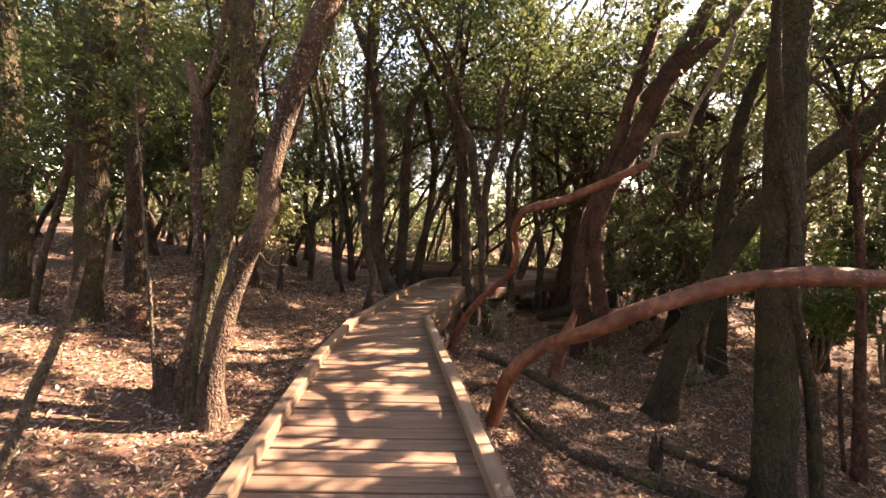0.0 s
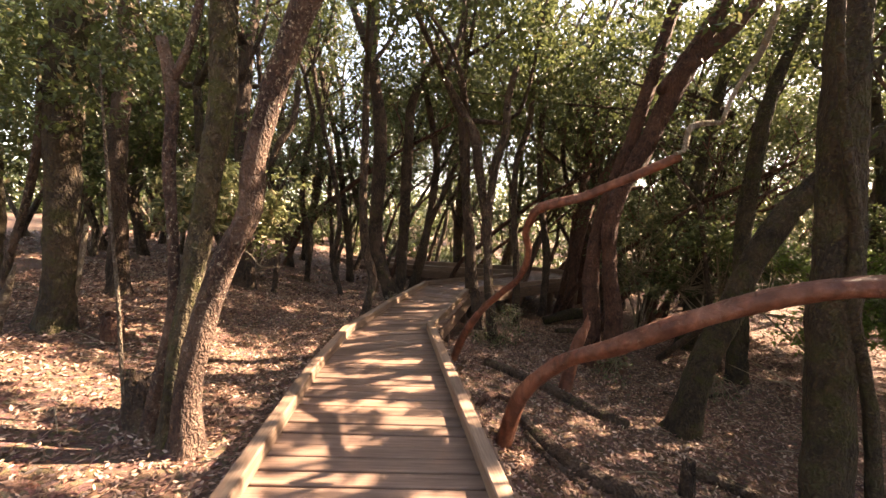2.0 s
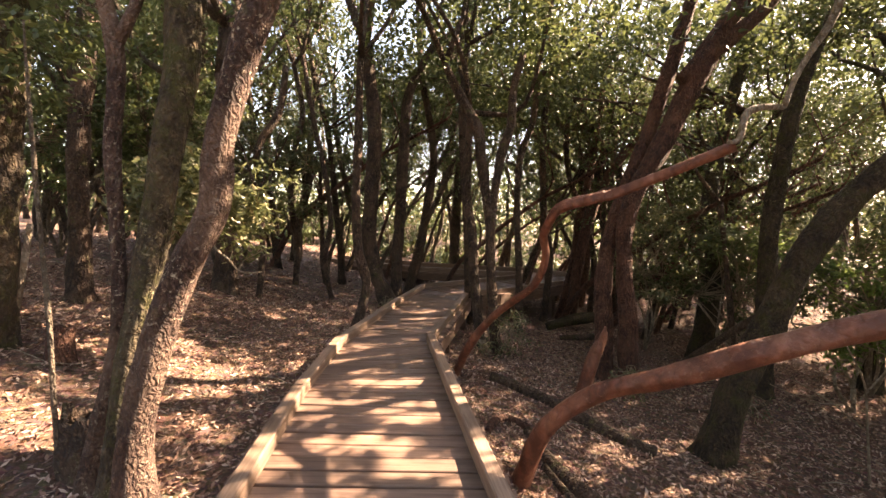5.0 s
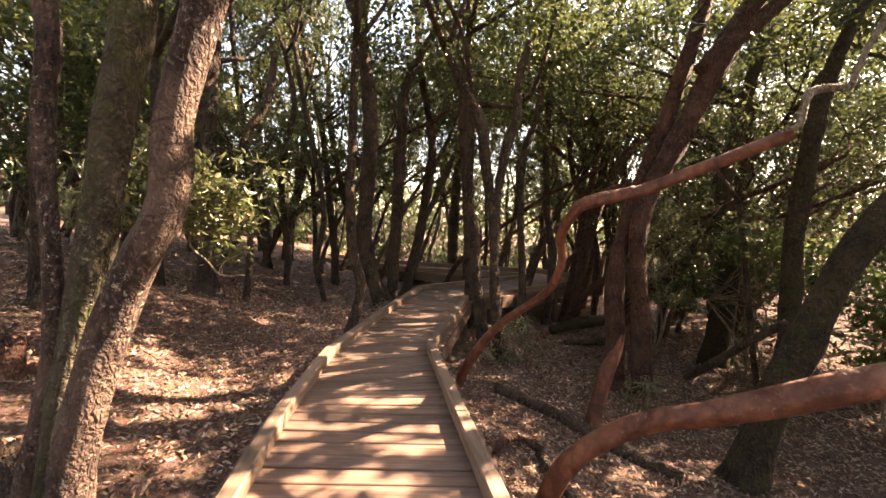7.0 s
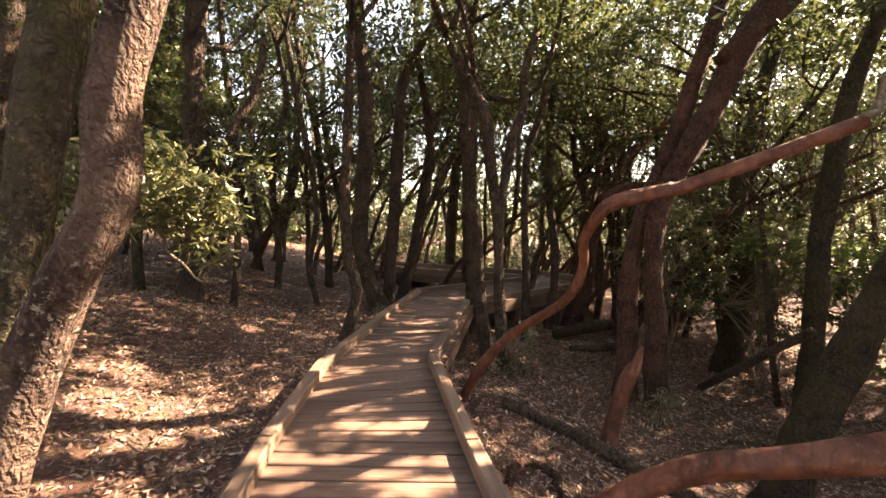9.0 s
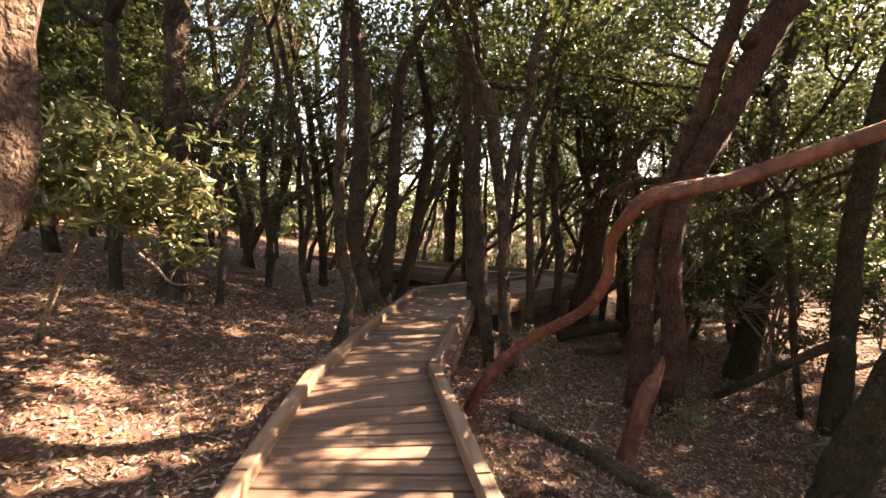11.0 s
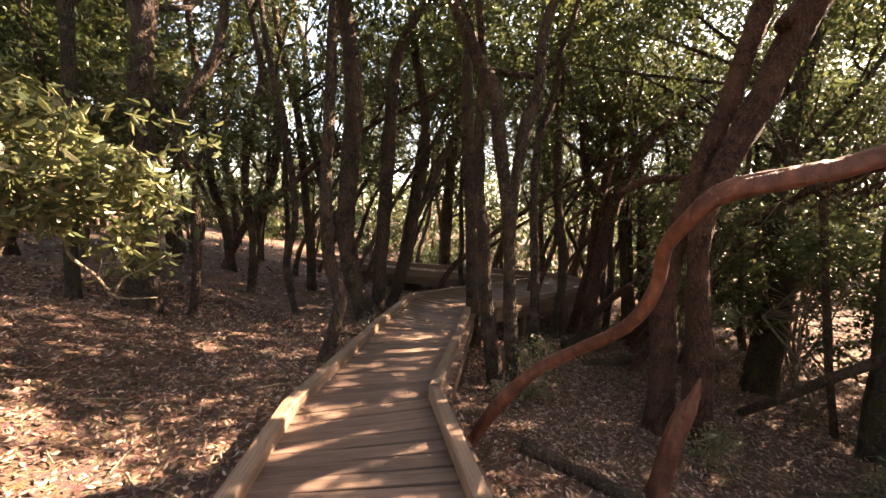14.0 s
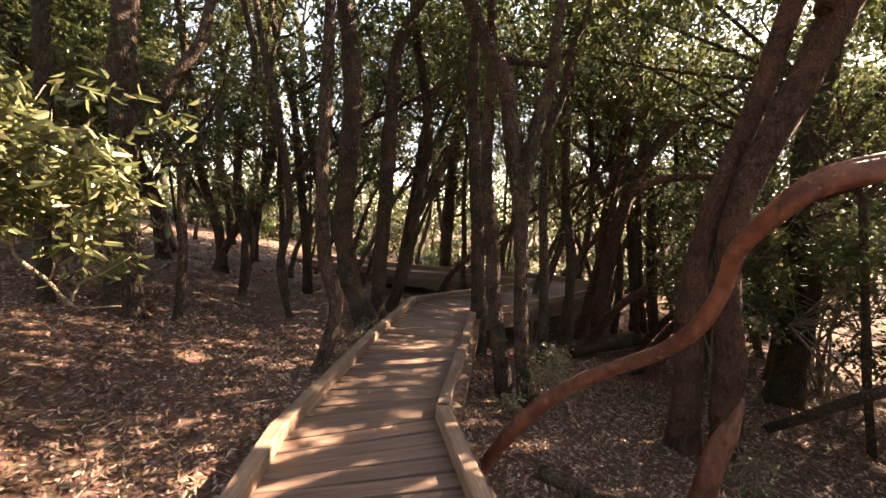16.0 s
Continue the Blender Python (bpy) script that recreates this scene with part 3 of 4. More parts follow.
laurel("laurel_tree", "twisting laurel trunk that bends over the boardwalk", "tree", BARK,
       [(1.5, 7.38, -0.58, 0.101), (1.42, 7.42, 0.11, 0.082), (1.36, 7.45, 0.79, 0.075), (1.34, 7.48, 1.26, 0.081), (1.27, 7.52, 1.86, 0.075), (1.15, 7.55, 2.51, 0.087), (1.09, 7.58, 2.97, 0.099), (0.9, 7.62, 3.35, 0.087), (0.69, 7.65, 3.72, 0.074), (0.51, 7.68, 4.09, 0.061)], 38, limbs=([(1.34, 7.48, 1.26, 0.075), (1.38, 7.52, 2, 0.068), (1.49, 7.57, 2.68, 0.08), (1.63, 7.61, 3.16, 0.074), (1.66, 7.66, 3.77, 0.068), (1.81, 7.7, 4.34, 0.055)],), crown=1900, clump=0.8, grow=2.4, leaf=0.12)
laurel("laurel_tree", "slender laurel stem curving to one side", "tree", BARK,
       [(2.3, 8.86, -0.69, 0.075), (2.28, 8.92, 0.57, 0.074), (2.2, 8.98, 1.64, 0.065), (2.21, 9.04, 2.8, 0.065), (2.46, 9.1, 3.62, 0.065), (2.55, 9.16, 4.52, 0.056)], 39, crown=1500, sides=9, clump=1.0, grow=2.8, leaf=0.13)
laurel("laurel_tree", "slender dark laurel stem in shade", "tree", BARK,
       [(3.39, 10.44, -0.8, 0.083), (3.48, 10.5, 0.69, 0.092), (3.28, 10.56, 2.15, 0.081), (3.21, 10.62, 3.7, 0.081), (3.3, 10.68, 4.82, 0.07), (3.35, 10.74, 6.03, 0.06)], 40, crown=1500, sides=9, clump=1.0, grow=2.8, leaf=0.13)
sprawling = laurel("sprawling_branch", "long red-barked limb sprawling up from the ground", "branch", BARK_PEELED,
       [(0.65, 6.03, -0.44, 0.051), (0.75, 5.76, 0.01, 0.05), (0.92, 5.5, 0.4, 0.045), (1.09, 5.23, 0.66, 0.04), (1.22, 4.97, 0.86, 0.035), (1.26, 4.79, 1.04, 0.035), (1.26, 4.67, 1.24, 0.036), (1.18, 4.54, 1.42, 0.036), (1.18, 4.41, 1.55, 0.037), (1.21, 4.31, 1.65, 0.038), (1.3, 4.25, 1.7, 0.042), (1.41, 4.19, 1.73, 0.044), (1.53, 4.13, 1.77, 0.045), (1.62, 4.08, 1.8, 0.043), (2.18, 3.6, 2.11, 0.035)], 41, grow=0, crown=0, flare=0.2,
       limbs=[[(1.18, 4.54, 1.42, 0.014), (1.175, 4.41, 1.578, 0.02), (1.205, 4.31, 1.682, 0.021), (1.3, 4.25, 1.735, 0.018), (1.41, 4.19, 1.762, 0.02), (1.53, 4.13, 1.794, 0.018), (1.62, 4.08, 1.815, 0.012)]])
for q in ([(2.08, 3.55, 2.12, 0.012), (2.16, 3.55, 2.14, 0.02), (2.18, 3.55, 2.25, 0.022), (2.21, 3.55, 2.33, 0.025), (2.32, 3.55, 2.37, 0.022), (2.47, 3.55, 2.38, 0.017)],
          [(2.47, 3.55, 2.38, 0.017), (2.53, 3.55, 2.56, 0.017), (2.64, 3.55, 2.77, 0.02), (2.76, 3.55, 2.96, 0.025), (2.83, 3.55, 3.15, 0.025), (2.89, 3.55, 3.33, 0.02)]):
    v, f = tube(q, 9, 0.06, 0.2, 0, 3)
    part("dead_end", mesh("dead_end", v - np.array(sprawling.location), f, TWIG, True), sprawling, "pale barkless dead wood, gnarled")
laurel("laurel_tree", "big leaning laurel trunk, rim-lit, one of a pair", "tree", BARK_RED,
       [(3.04, 6.8, -0.75, 0.151), (3.01, 6.8, -0.05, 0.135), (2.96, 6.8, 0.83, 0.124), (3.07, 6.8, 1.57, 0.114), (3.29, 6.8, 2.31, 0.109), (3.51, 6.8, 2.9, 0.105), (3.69, 6.8, 3.56, 0.105), (3.87, 6.8, 4.21, 0.101), (4.02, 6.8, 4.78, 0.087), (4.3, 6.85, 5.6, 0.09), (4.7, 6.9, 6.6, 0.07)], 42, crown=700, clump=0.5, sides=14, grow=0, more=[(4.3, 7.0, 5.9), (4.6, 7.3, 6.3), (3.9, 7.2, 6.2)])
laurel("laurel_tree", "big leaning laurel trunk with rough bark, other of a pair", "tree", BARK_RED,
       [(3.32, 6.55, -0.63, 0.155), (3.23, 6.55, 0.24, 0.132), (3.13, 6.55, 0.95, 0.115), (3.11, 6.55, 1.58, 0.114), (3.27, 6.55, 2.15, 0.123), (3.5, 6.55, 2.6, 0.138), (3.73, 6.55, 3.04, 0.14), (3.95, 6.55, 3.55, 0.15), (4.23, 6.55, 4.12, 0.151), (4.52, 6.55, 4.64, 0.123), (4.95, 6.55, 5.5, 0.115), (5.3, 6.6, 6.5, 0.09)], 43, crown=900, clump=0.5, sides=14, grow=0, more=[(5.0, 6.6, 5.7), (5.3, 6.4, 6.1), (4.8, 6.3, 6.0)],
       limbs=([(3.76, 6.5, 3.63, 0.09), (4.02, 6.5, 3.91, 0.112), (4.39, 6.5, 4.22, 0.118), (4.74, 6.5, 4.51, 0.108), (5.08, 6.5, 4.86, 0.093), (5.9, 6.6, 5.9, 0.09)],))
laurel("laurel_tree", "dark crooked laurel trunk rising behind the undergrowth", "tree", BARK_MOSS,
       [(5.02, 6.1, -0.8, 0.14), (4.98, 6.1, 0.62, 0.115), (4.95, 6.1, 1.36, 0.11), (5.0, 6.1, 2.0, 0.11), (5.06, 6.1, 2.73, 0.108), (5.16, 6.1, 3.29, 0.095), (5.35, 6.1, 3.92, 0.081), (5.6, 6.1, 4.48, 0.072), (5.8, 6.1, 5.03, 0.063), (6.1, 6.2, 6.0, 0.05)], 57, crown=1500, clump=0.5, grow=0, more=[(6.1, 6.4, 4.6), (6.6, 6.0, 5.0), (6.3, 6.8, 5.2)])
laurel("broken_stub", "broken reddish wood stub leaning before a big trunk", "stump", BARK_PEELED,
       [(2.13, 5.61, -0.67, 0.085), (2.24, 5.6, -0.15, 0.074), (2.31, 5.58, 0.08, 0.066), (2.33, 5.58, 0.14, 0.046)], 44, grow=0, crown=0, flare=0.2,
       limbs=[[(2.3, 5.57, 0.06, 0.05), (2.34, 5.56, 0.2, 0.036), (2.36, 5.55, 0.29, 0.022), (2.365, 5.55, 0.34, 0.006)],
              [(2.34, 5.59, 0.06, 0.04), (2.38, 5.59, 0.16, 0.03), (2.405, 5.59, 0.24, 0.014), (2.41, 5.59, 0.26, 0.005)],
              [(2.26, 5.56, 0.0, 0.036), (2.28, 5.55, 0.1, 0.022), (2.29, 5.55, 0.17, 0.005)]])
laurel("laurel_tree", "dark mossy laurel trunk in deep shade", "tree", BARK_MOSS,
       [(5.49, 7.85, -0.8, 0.22), (5.64, 7.91, -0.01, 0.194), (5.74, 7.97, 0.83, 0.168), (5.58, 8.03, 1.82, 0.144), (5.7, 8.09, 2.9, 0.119), (5.99, 8.15, 4.16, 0.104), (6.35, 8.2, 5.3, 0.08), (6.7, 8.3, 6.6, 0.05)], 45, crown=800, clump=0.6, grow=0, more=[(6.1, 8.2, 5.0), (6.5, 8.5, 5.4), (5.8, 8.6, 5.2)])
laurel("sapling", "thin dark stem among laurel leaves", "sapling", BARK,
       [(5.13, 6.57, -0.8, 0.039), (4.93, 6.57, 0.07, 0.039), (4.75, 6.57, 1.03, 0.034), (4.58, 6.57, 1.94, 0.033)], 46, crown=300, grow=1.0, sides=8)
laurel("laurel_tree", "slender straight laurel trunk beyond the clearing", "tree", BARK,
       [(5.54, 11.36, -0.8, 0.09), (5.44, 11.46, 0.64, 0.09), (5.25, 11.56, 2.2, 0.09)], 48, crown=3000, grow=3.2, clump=1.1, leaf=0.14)
laurel("laurel_tree", "straight brown laurel trunk beyond the clearing", "tree", BARK,
       [(6.03, 11.38, -0.8, 0.112), (5.92, 11.48, 0.65, 0.112), (5.83, 11.58, 2.23, 0.1)], 49, crown=3000, grow=3.2, clump=1.1, leaf=0.14)
laurel("laurel_tree", "reddish leaning laurel trunk beyond the boardwalk", "tree", BARK_RED,
       [(5.12, 12.41, -0.8, 0.18), (5.25, 12.48, -0.08, 0.167), (5.38, 12.56, 0.8, 0.154), (5.5, 12.63, 2.55, 0.152), (5.83, 12.71, 3.73, 0.126)], 50, crown=3000, grow=3.2, clump=1.1, leaf=0.14)
laurel("arching_branch", "heavy red-barked limb arching low over the ground", "branch", BARK_PEELED,
       [(0.87, 3.9, -0.39, 0.074), (0.95, 3.62, 0.11, 0.065), (1.16, 3.35, 0.47, 0.058), (1.43, 3.08, 0.67, 0.061), (1.68, 2.8, 0.9, 0.061), (1.99, 2.6, 1.09, 0.062), (2.21, 2.4, 1.2, 0.058), (2.47, 2.28, 1.25, 0.058), (2.79, 2.15, 1.25, 0.047)], 51, grow=1.2, fork=2, crown=60, flare=0.15, sides=16)
# The clumps in more are added along the sun's way to shade the deck.
laurel("laurel_tree", "mossy leaning laurel trunk with a flared foot", "tree", BARK_MOSS,
       [(3.15, 4.7, -0.8, 0.169), (3.28, 4.63, -0.09, 0.137), (3.46, 4.56, 0.49, 0.131), (3.72, 4.49, 1.25, 0.121), (3.99, 4.36, 1.81, 0.117), (4.25, 4.19, 2.19, 0.112), (4.62, 4.02, 2.57, 0.108), (5, 3.85, 3.01, 0.097)], 52, crown=15000, sides=14, clump=0.42, leaf=0.09, more=[(5.0, 4.3, 4.2), (5.6, 4.8, 4.6), (6.2, 4.4, 4.9), (5.4, 5.3, 4.4), (6.6, 5.2, 5.3), (4.7, 4.7, 3.9), (5.9, 3.9, 4.7), (6.9, 4.4, 5.5), (5.2, 3.7, 4.2), (4.4, 3.9, 3.7), (5.2, 6.0, 4.4), (5.9, 6.4, 4.8), (6.3, 5.8, 5.0), (4.8, 5.5, 4.0), (5.6, 3.2, 4.4), (6.3, 3.5, 5.0)])
# The clumps in more are added out of view to shade the left leaning trunk.
laurel("laurel_tree", "thick mossy upright laurel trunk near the boardwalk", "tree", BARK_MOSS,
       [(3, 2.95, -0.93, 0.147), (2.95, 2.95, 0.21, 0.143), (2.9, 2.95, 1.34, 0.133), (2.85, 2.95, 2.43, 0.123), (2.83, 2.95, 3.35, 0.114)], 53, limbs=([(2.65, 2.75, 2.4, 0.017), (2.8, 2.7, 2.59, 0.017), (2.99, 2.65, 2.7, 0.016), (3.35, 2.6, 2.82, 0.012)],), crown=7000, sides=16, flare=0.3, clump=0.5, more=[(2.4, 4.4, 4.8), (3.0, 4.7, 5.3), (3.5, 4.5, 5.6), (2.8, 5.2, 5.3), (3.6, 5.2, 5.8), (2.0, 4.5, 4.6), (2.4, 5.0, 5.1)], grow=1.1, fork=2, leaf=0.1)
laurel("climber_stem", "woody climber stem winding up a mossy trunk", "vine", BARK_MOSS,
       [(3.3, 2.85, -0.86, 0.044), (3.16, 2.84, 0.16, 0.046), (3.05, 2.82, 0.53, 0.037), (2.9, 2.81, 1.01, 0.036), (2.85, 2.8, 1.56, 0.033), (2.74, 2.79, 1.97, 0.03), (2.65, 2.78, 2.37, 0.026), (2.57, 2.76, 2.76, 0.023), (2.54, 2.75, 3.21, 0.02)], 54, grow=0, crown=0, flare=0.1)
laurel("sapling", "thin reddish upright stem in leaf litter", "sapling", BARK_RED,
       [(4.23, 3.32, -0.8, 0.059), (4.16, 3.32, 0.04, 0.048), (4.1, 3.32, 0.78, 0.04), (4.01, 3.32, 1.49, 0.033), (3.93, 3.32, 2.09, 0.03)], 55, crown=100, grow=1.0, sides=9)
laurel("dead_stick", "thin dead upright stick in leaf litter", "stick", BARK,
       [(4.23, 3.45, -0.8, 0.018), (4.14, 3.45, -0.24, 0.018), (4.09, 3.45, 0.26, 0.014)], 56, grow=0, crown=0, sides=7, flare=0)
laurel("laurel_tree", "dark leaning laurel trunk among bushes", "tree", BARK_MOSS,
       [(7.09, 6.35, -0.8, 0.149), (7.15, 6.39, -0.19, 0.135), (7.38, 6.43, 0.5, 0.113), (7.62, 6.47, 1.29, 0.092), (7.67, 6.51, 2.37, 0.078), (7.48, 6.55, 3.63, 0.071)], 78, crown=700, grow=1.4)
laurel("dead_sapling", "bare pale dead sapling with thin twigs", "sapling", TWIG,
       [(4.32, 4.19, -0.8, 0.012), (4.24, 4.19, -0.27, 0.01), (4.15, 4.19, 0.19, 0.008), (3.9, 4.19, 0.58, 0.006)], 79, limbs=([(4.46, 4.4, -0.36, 0.009), (4.07, 4.4, -0.08, 0.007), (3.63, 4.4, 0.15, 0.005)], [(4.4, 4.4, -0.08, 0.008), (4.69, 4.4, 0.26, 0.006), (4.89, 4.4, 0.54, 0.005)], [(4.22, 4.4, -0.12, 0.007), (3.86, 4.4, -0.08, 0.005), (3.42, 4.4, 0.09, 0.004)],), grow=0, crown=0, sides=4, flare=0)
# The clumps in more are added to shade the ground left of the walk.
laurel("laurel_tree", "reddish crooked laurel bending far over to one side", "tree", BARK_RED,
       [(4.07, 10.45, -0.8, 0.123), (4.23, 10.5, 0.6, 0.122), (4.47, 10.55, 1.77, 0.12), (4.85, 10.6, 2.71, 0.118), (5.39, 10.65, 3.45, 0.107), (6.02, 10.7, 4.03, 0.086), (7.01, 10.75, 4.57, 0.065)], 71, limbs=([(3.59, 8.9, 2.03, 0.062), (3.9, 8.8, 2.25, 0.068), (4.31, 8.7, 2.33, 0.058), (4.81, 8.6, 2.38, 0.042)],), crown=5500, clump=0.5, grow=1.6, leaf=0.1, sides=9, more=[(3.0, 7.9, 4.2), (3.6, 8.2, 4.6), (4.2, 8.4, 5.1), (4.8, 8.8, 5.6), (3.4, 8.8, 4.5), (4.2, 9.2, 5.1), (5.2, 9.3, 5.9), (2.6, 8.4, 4.1)])
laurel("laurel_tree", "slender reddish laurel stem leaning with its neighbours", "tree", BARK_RED,
       [(3.96, 10.85, -0.8, 0.108), (4.27, 10.91, 0.55, 0.107), (4.39, 10.97, 1.76, 0.096), (4.61, 11.03, 2.74, 0.095), (4.75, 11.09, 3.72, 0.084), (4.9, 11.15, 4.7, 0.073)], 72, crown=550, clump=0.8, grow=1.8, leaf=0.12, sides=9)
laurel("laurel_tree", "thin crooked dark laurel stem in the thicket", "tree", BARK,
       [(4.89, 11.1, -0.8, 0.077), (4.94, 11.16, 0.66, 0.076), (4.67, 11.22, 1.78, 0.076), (4.22, 11.28, 2.74, 0.066), (4.08, 11.34, 3.96, 0.066), (4.35, 11.4, 5.09, 0.054)], 73, crown=550, clump=0.8, grow=1.6, leaf=0.12, sides=8)
laurel("laurel_tree", "thin wavy dark laurel stem behind the boardwalk", "tree", BARK,
       [(-1.5, 9.4, -0.15, 0.047), (-1.66, 9.45, 0.64, 0.054), (-1.56, 9.5, 1.44, 0.055), (-1.68, 9.55, 2.32, 0.054), (-1.88, 9.6, 3.18, 0.053), (-2.07, 9.65, 4.02, 0.045), (-2.22, 9.7, 4.87, 0.037)], 74, crown=1100, clump=0.8, grow=1.8, leaf=0.12, sides=8)
laurel("laurel_tree", "thin crooked laurel stem at the clearing edge", "tree", BARK,
       [(-2.45, 10.3, 0.01, 0.067), (-2.44, 10.36, 1.01, 0.067), (-2.61, 10.42, 1.88, 0.067), (-2.57, 10.48, 2.87, 0.067), (-2.4, 10.54, 3.86, 0.059), (-2.62, 10.6, 4.91, 0.05)], 75, crown=1100, clump=0.8, grow=1.8, leaf=0.12, sides=8)
laurel("laurel_tree", "brown laurel trunk with a forked crooked limb", "tree", BARK,
       [(-2.95, 8.19, 0.16, 0.084), (-2.99, 8.23, 0.89, 0.078), (-3.14, 8.27, 1.7, 0.066), (-3.19, 8.31, 2.57, 0.071), (-3.15, 8.35, 3.25, 0.066), (-3.29, 8.39, 3.9, 0.06)], 76, limbs=([(-2.4, 7.6, 2.38, 0.047), (-2.31, 7.65, 2.73, 0.058), (-2.11, 7.7, 3.06, 0.055), (-2.04, 7.75, 3.44, 0.051), (-2.01, 7.8, 3.89, 0.046)],), crown=1100, clump=0.8, grow=1.8, leaf=0.12)
laurel("laurel_tree", "thick dark laurel trunk at the clearing edge", "tree", BARK_MOSS,
       [(-3.8, 8.13, 0.33, 0.073), (-3.85, 8.18, 1.19, 0.068), (-3.85, 8.23, 2.17, 0.072), (-3.91, 8.28, 3.14, 0.076), (-3.97, 8.33, 3.85, 0.076)], 77, crown=1100, clump=0.8, grow=1.8, leaf=0.12)


# ---------------------------------------------------------------- leaf roof added up-sun of the walk to shade it
# Added trees, mostly out of view, that hold up the shading leaves.
SHADE_TREE_FEET = [(7.6, 3.0, 0.4), (8.3, 5.6, 0.2), (9.4, 8.0, 0.3), (7.9, 9.9, -0.2), (11.2, 5.0, 0.3), (11.6, 9.2, 0.1), (5.6, 0.9, 0.2), (8.8, 12.7, 0.2), (11.3, 13.6, -0.1), (14.2, 11.4, 0.2)]


def canopy(count, seed):
    """Points of a rolling leaf roof added for shade, from the sunward side, with small openings besides the large ones.
    """
    rng = np.random.default_rng(seed)
    x, y = rng.uniform(-7.5, 8.5, count), rng.uniform(-0.5, 14.0, count)
    low = np.array([noise.noise(Vector((a * 0.55, b * 0.55, 1.7))) for a, b in zip(x, y)])
    fleck = np.array([noise.noise(Vector((a * 1.5, b * 4.5, 9.2))) for a, b in zip(x, y)])
    h = 5.3 + 1.3 * low + rng.normal(0, 0.32, count)
    p = np.stack([x + SUN_X * h, y + SUN_Y * h, h], -1)
    open_share = np.where(x > 0.9, np.where(y > 8.2, 0.3, 0.45), np.where((y > 5.4) & (x > -2.6), 0.62, 0.42))
    return shading(p[fleck < open_share], 0.055)


def shade_trees():
    """Slender tall laurels added on the sunward side, each carrying the share of the shading roof that lies nearest."""
    rng = np.random.default_rng(31)
    roof = canopy(98000, 32)
    feet = np.array([q[:2] for q in SHADE_TREE_FEET])
    owner = np.argmin(((roof[:, None, :2] - feet[None]) ** 2).sum(-1), axis=1)
    for k, (x, y, lean) in enumerate(SHADE_TREE_FEET):
        gz, mine = ground_z(x, y), roof[owner == k]
        root = thing("laurel_tree", (x, y, gz), "tall slender laurel added to carry part of the shading leaf roof", "tree", "canopy trees")
        o = np.array([x, y, gz])
        line = [(x, y, gz - 0.1, 0.1), (x + lean * 0.3, y, gz + 1.3, 0.085), (x + lean * 0.4, y + 0.15, gz + 2.7, 0.075), (x + lean, y + 0.1, gz + 4.0, 0.065), (x + lean * 1.1, y - 0.1, gz + 5.2, 0.05)]
        v, f = tube(line, 12, 0.12, 0.14, 0.5, k)
        part("trunk", mesh("trunk", v - o, f, BARK_MOSS if k % 2 else BARK, True), root)
        for _ in range(9):
            e = mine[rng.integers(0, len(mine))]
            a = np.array(line[-1 - rng.integers(0, 2)][:3])
            m1 = a + (e - a) * 0.45 + rng.normal(0, 0.15, 3)
            v, f = tube([(*a, 0.045), (*m1, 0.03), (*e, 0.01)], 6, 0.3, 0.05)
            part("branch", mesh("branch", v - o, f, BARK, True), root)
        v, f = leaves(mine, 0.15, 0.07, rng)
        part("crown", mesh("crown", v - o, f, LEAF), root)


shade_trees()


# ---------------------------------------------------------------- logs, roots and stumps
def log(name, label, category, mat, spots, seed, sunk=0.35, rise=0.0):
    """A limb lying on the ground through (x, y, r)."""
    pts = [(x, y, ground_z(x, y) + r * (1 - sunk) + rise * i / max(1, len(spots) - 1), r) for i, (x, y, r) in enumerate(spots)]
    v, f = tube(pts, 12, 0.1, 0.14, 0, seed)
    o = np.array(pts[0][:3])
    ob = new(name, mesh(name, v - o, f, mat, True))
    ob.location = o
    return tagged(ob, label, category)


log("fallen_branch", "long bent dark branch lying on leaf litter", "branch", BARK, [(1.2, 4.75, 0.05), (1.22, 4.2, 0.055), (1.34, 3.75, 0.06), (1.51, 3.46, 0.062), (1.79, 3.27, 0.065), (2.09, 3.17, 0.065), (2.45, 3.0, 0.062), (2.7, 2.75, 0.05)], 1)
log("fallen_branch", "dark fallen log half sunk in leaf litter", "branch", BARK, [(1.11, 6.05, 0.06), (1.5, 5.77, 0.07), (1.82, 5.41, 0.07), (2.1, 4.9, 0.068), (2.42, 4.54, 0.055)], 2)
log("surface_root", "short dark root curving over the ground", "root", BARK, [(2.6, 3.82, 0.055), (2.89, 3.6, 0.06), (3.14, 3.33, 0.05)], 3)
log("surface_root", "reddish root arching beside the boardwalk", "root", BARK_RED, [(0.78, 4.68, 0.035), (0.92, 4.95, 0.045), (1.08, 5.02, 0.04), (1.25, 4.85, 0.035)], 4)
log("surface_root", "thin root beside a fallen branch", "root", BARK, [(1.15, 4.15, 0.03), (1.22, 3.7, 0.035), (1.4, 3.33, 0.03)], 5)
log("fallen_branch", "thin dark branch propped above the leaf litter", "branch", BARK, [(4.43, 7.13, 0.05), (4.49, 6.68, 0.055), (4.55, 6.23, 0.055), (4.61, 5.78, 0.05)], 6, 0.2, 1.2)
log("fallen_log", "mossy fallen log in the shade", "log", BARK_MOSS, [(3.2, 9.65, 0.1), (3.8, 9.7, 0.125), (4.5, 9.75, 0.12)], 7, 0.2, 0.22)
log("fallen_branch", "crooked dark branch on the ground", "branch", BARK, [(3.2, 8.9, 0.05), (3.7, 8.85, 0.07), (4.3, 8.95, 0.075)], 8, 0.1)
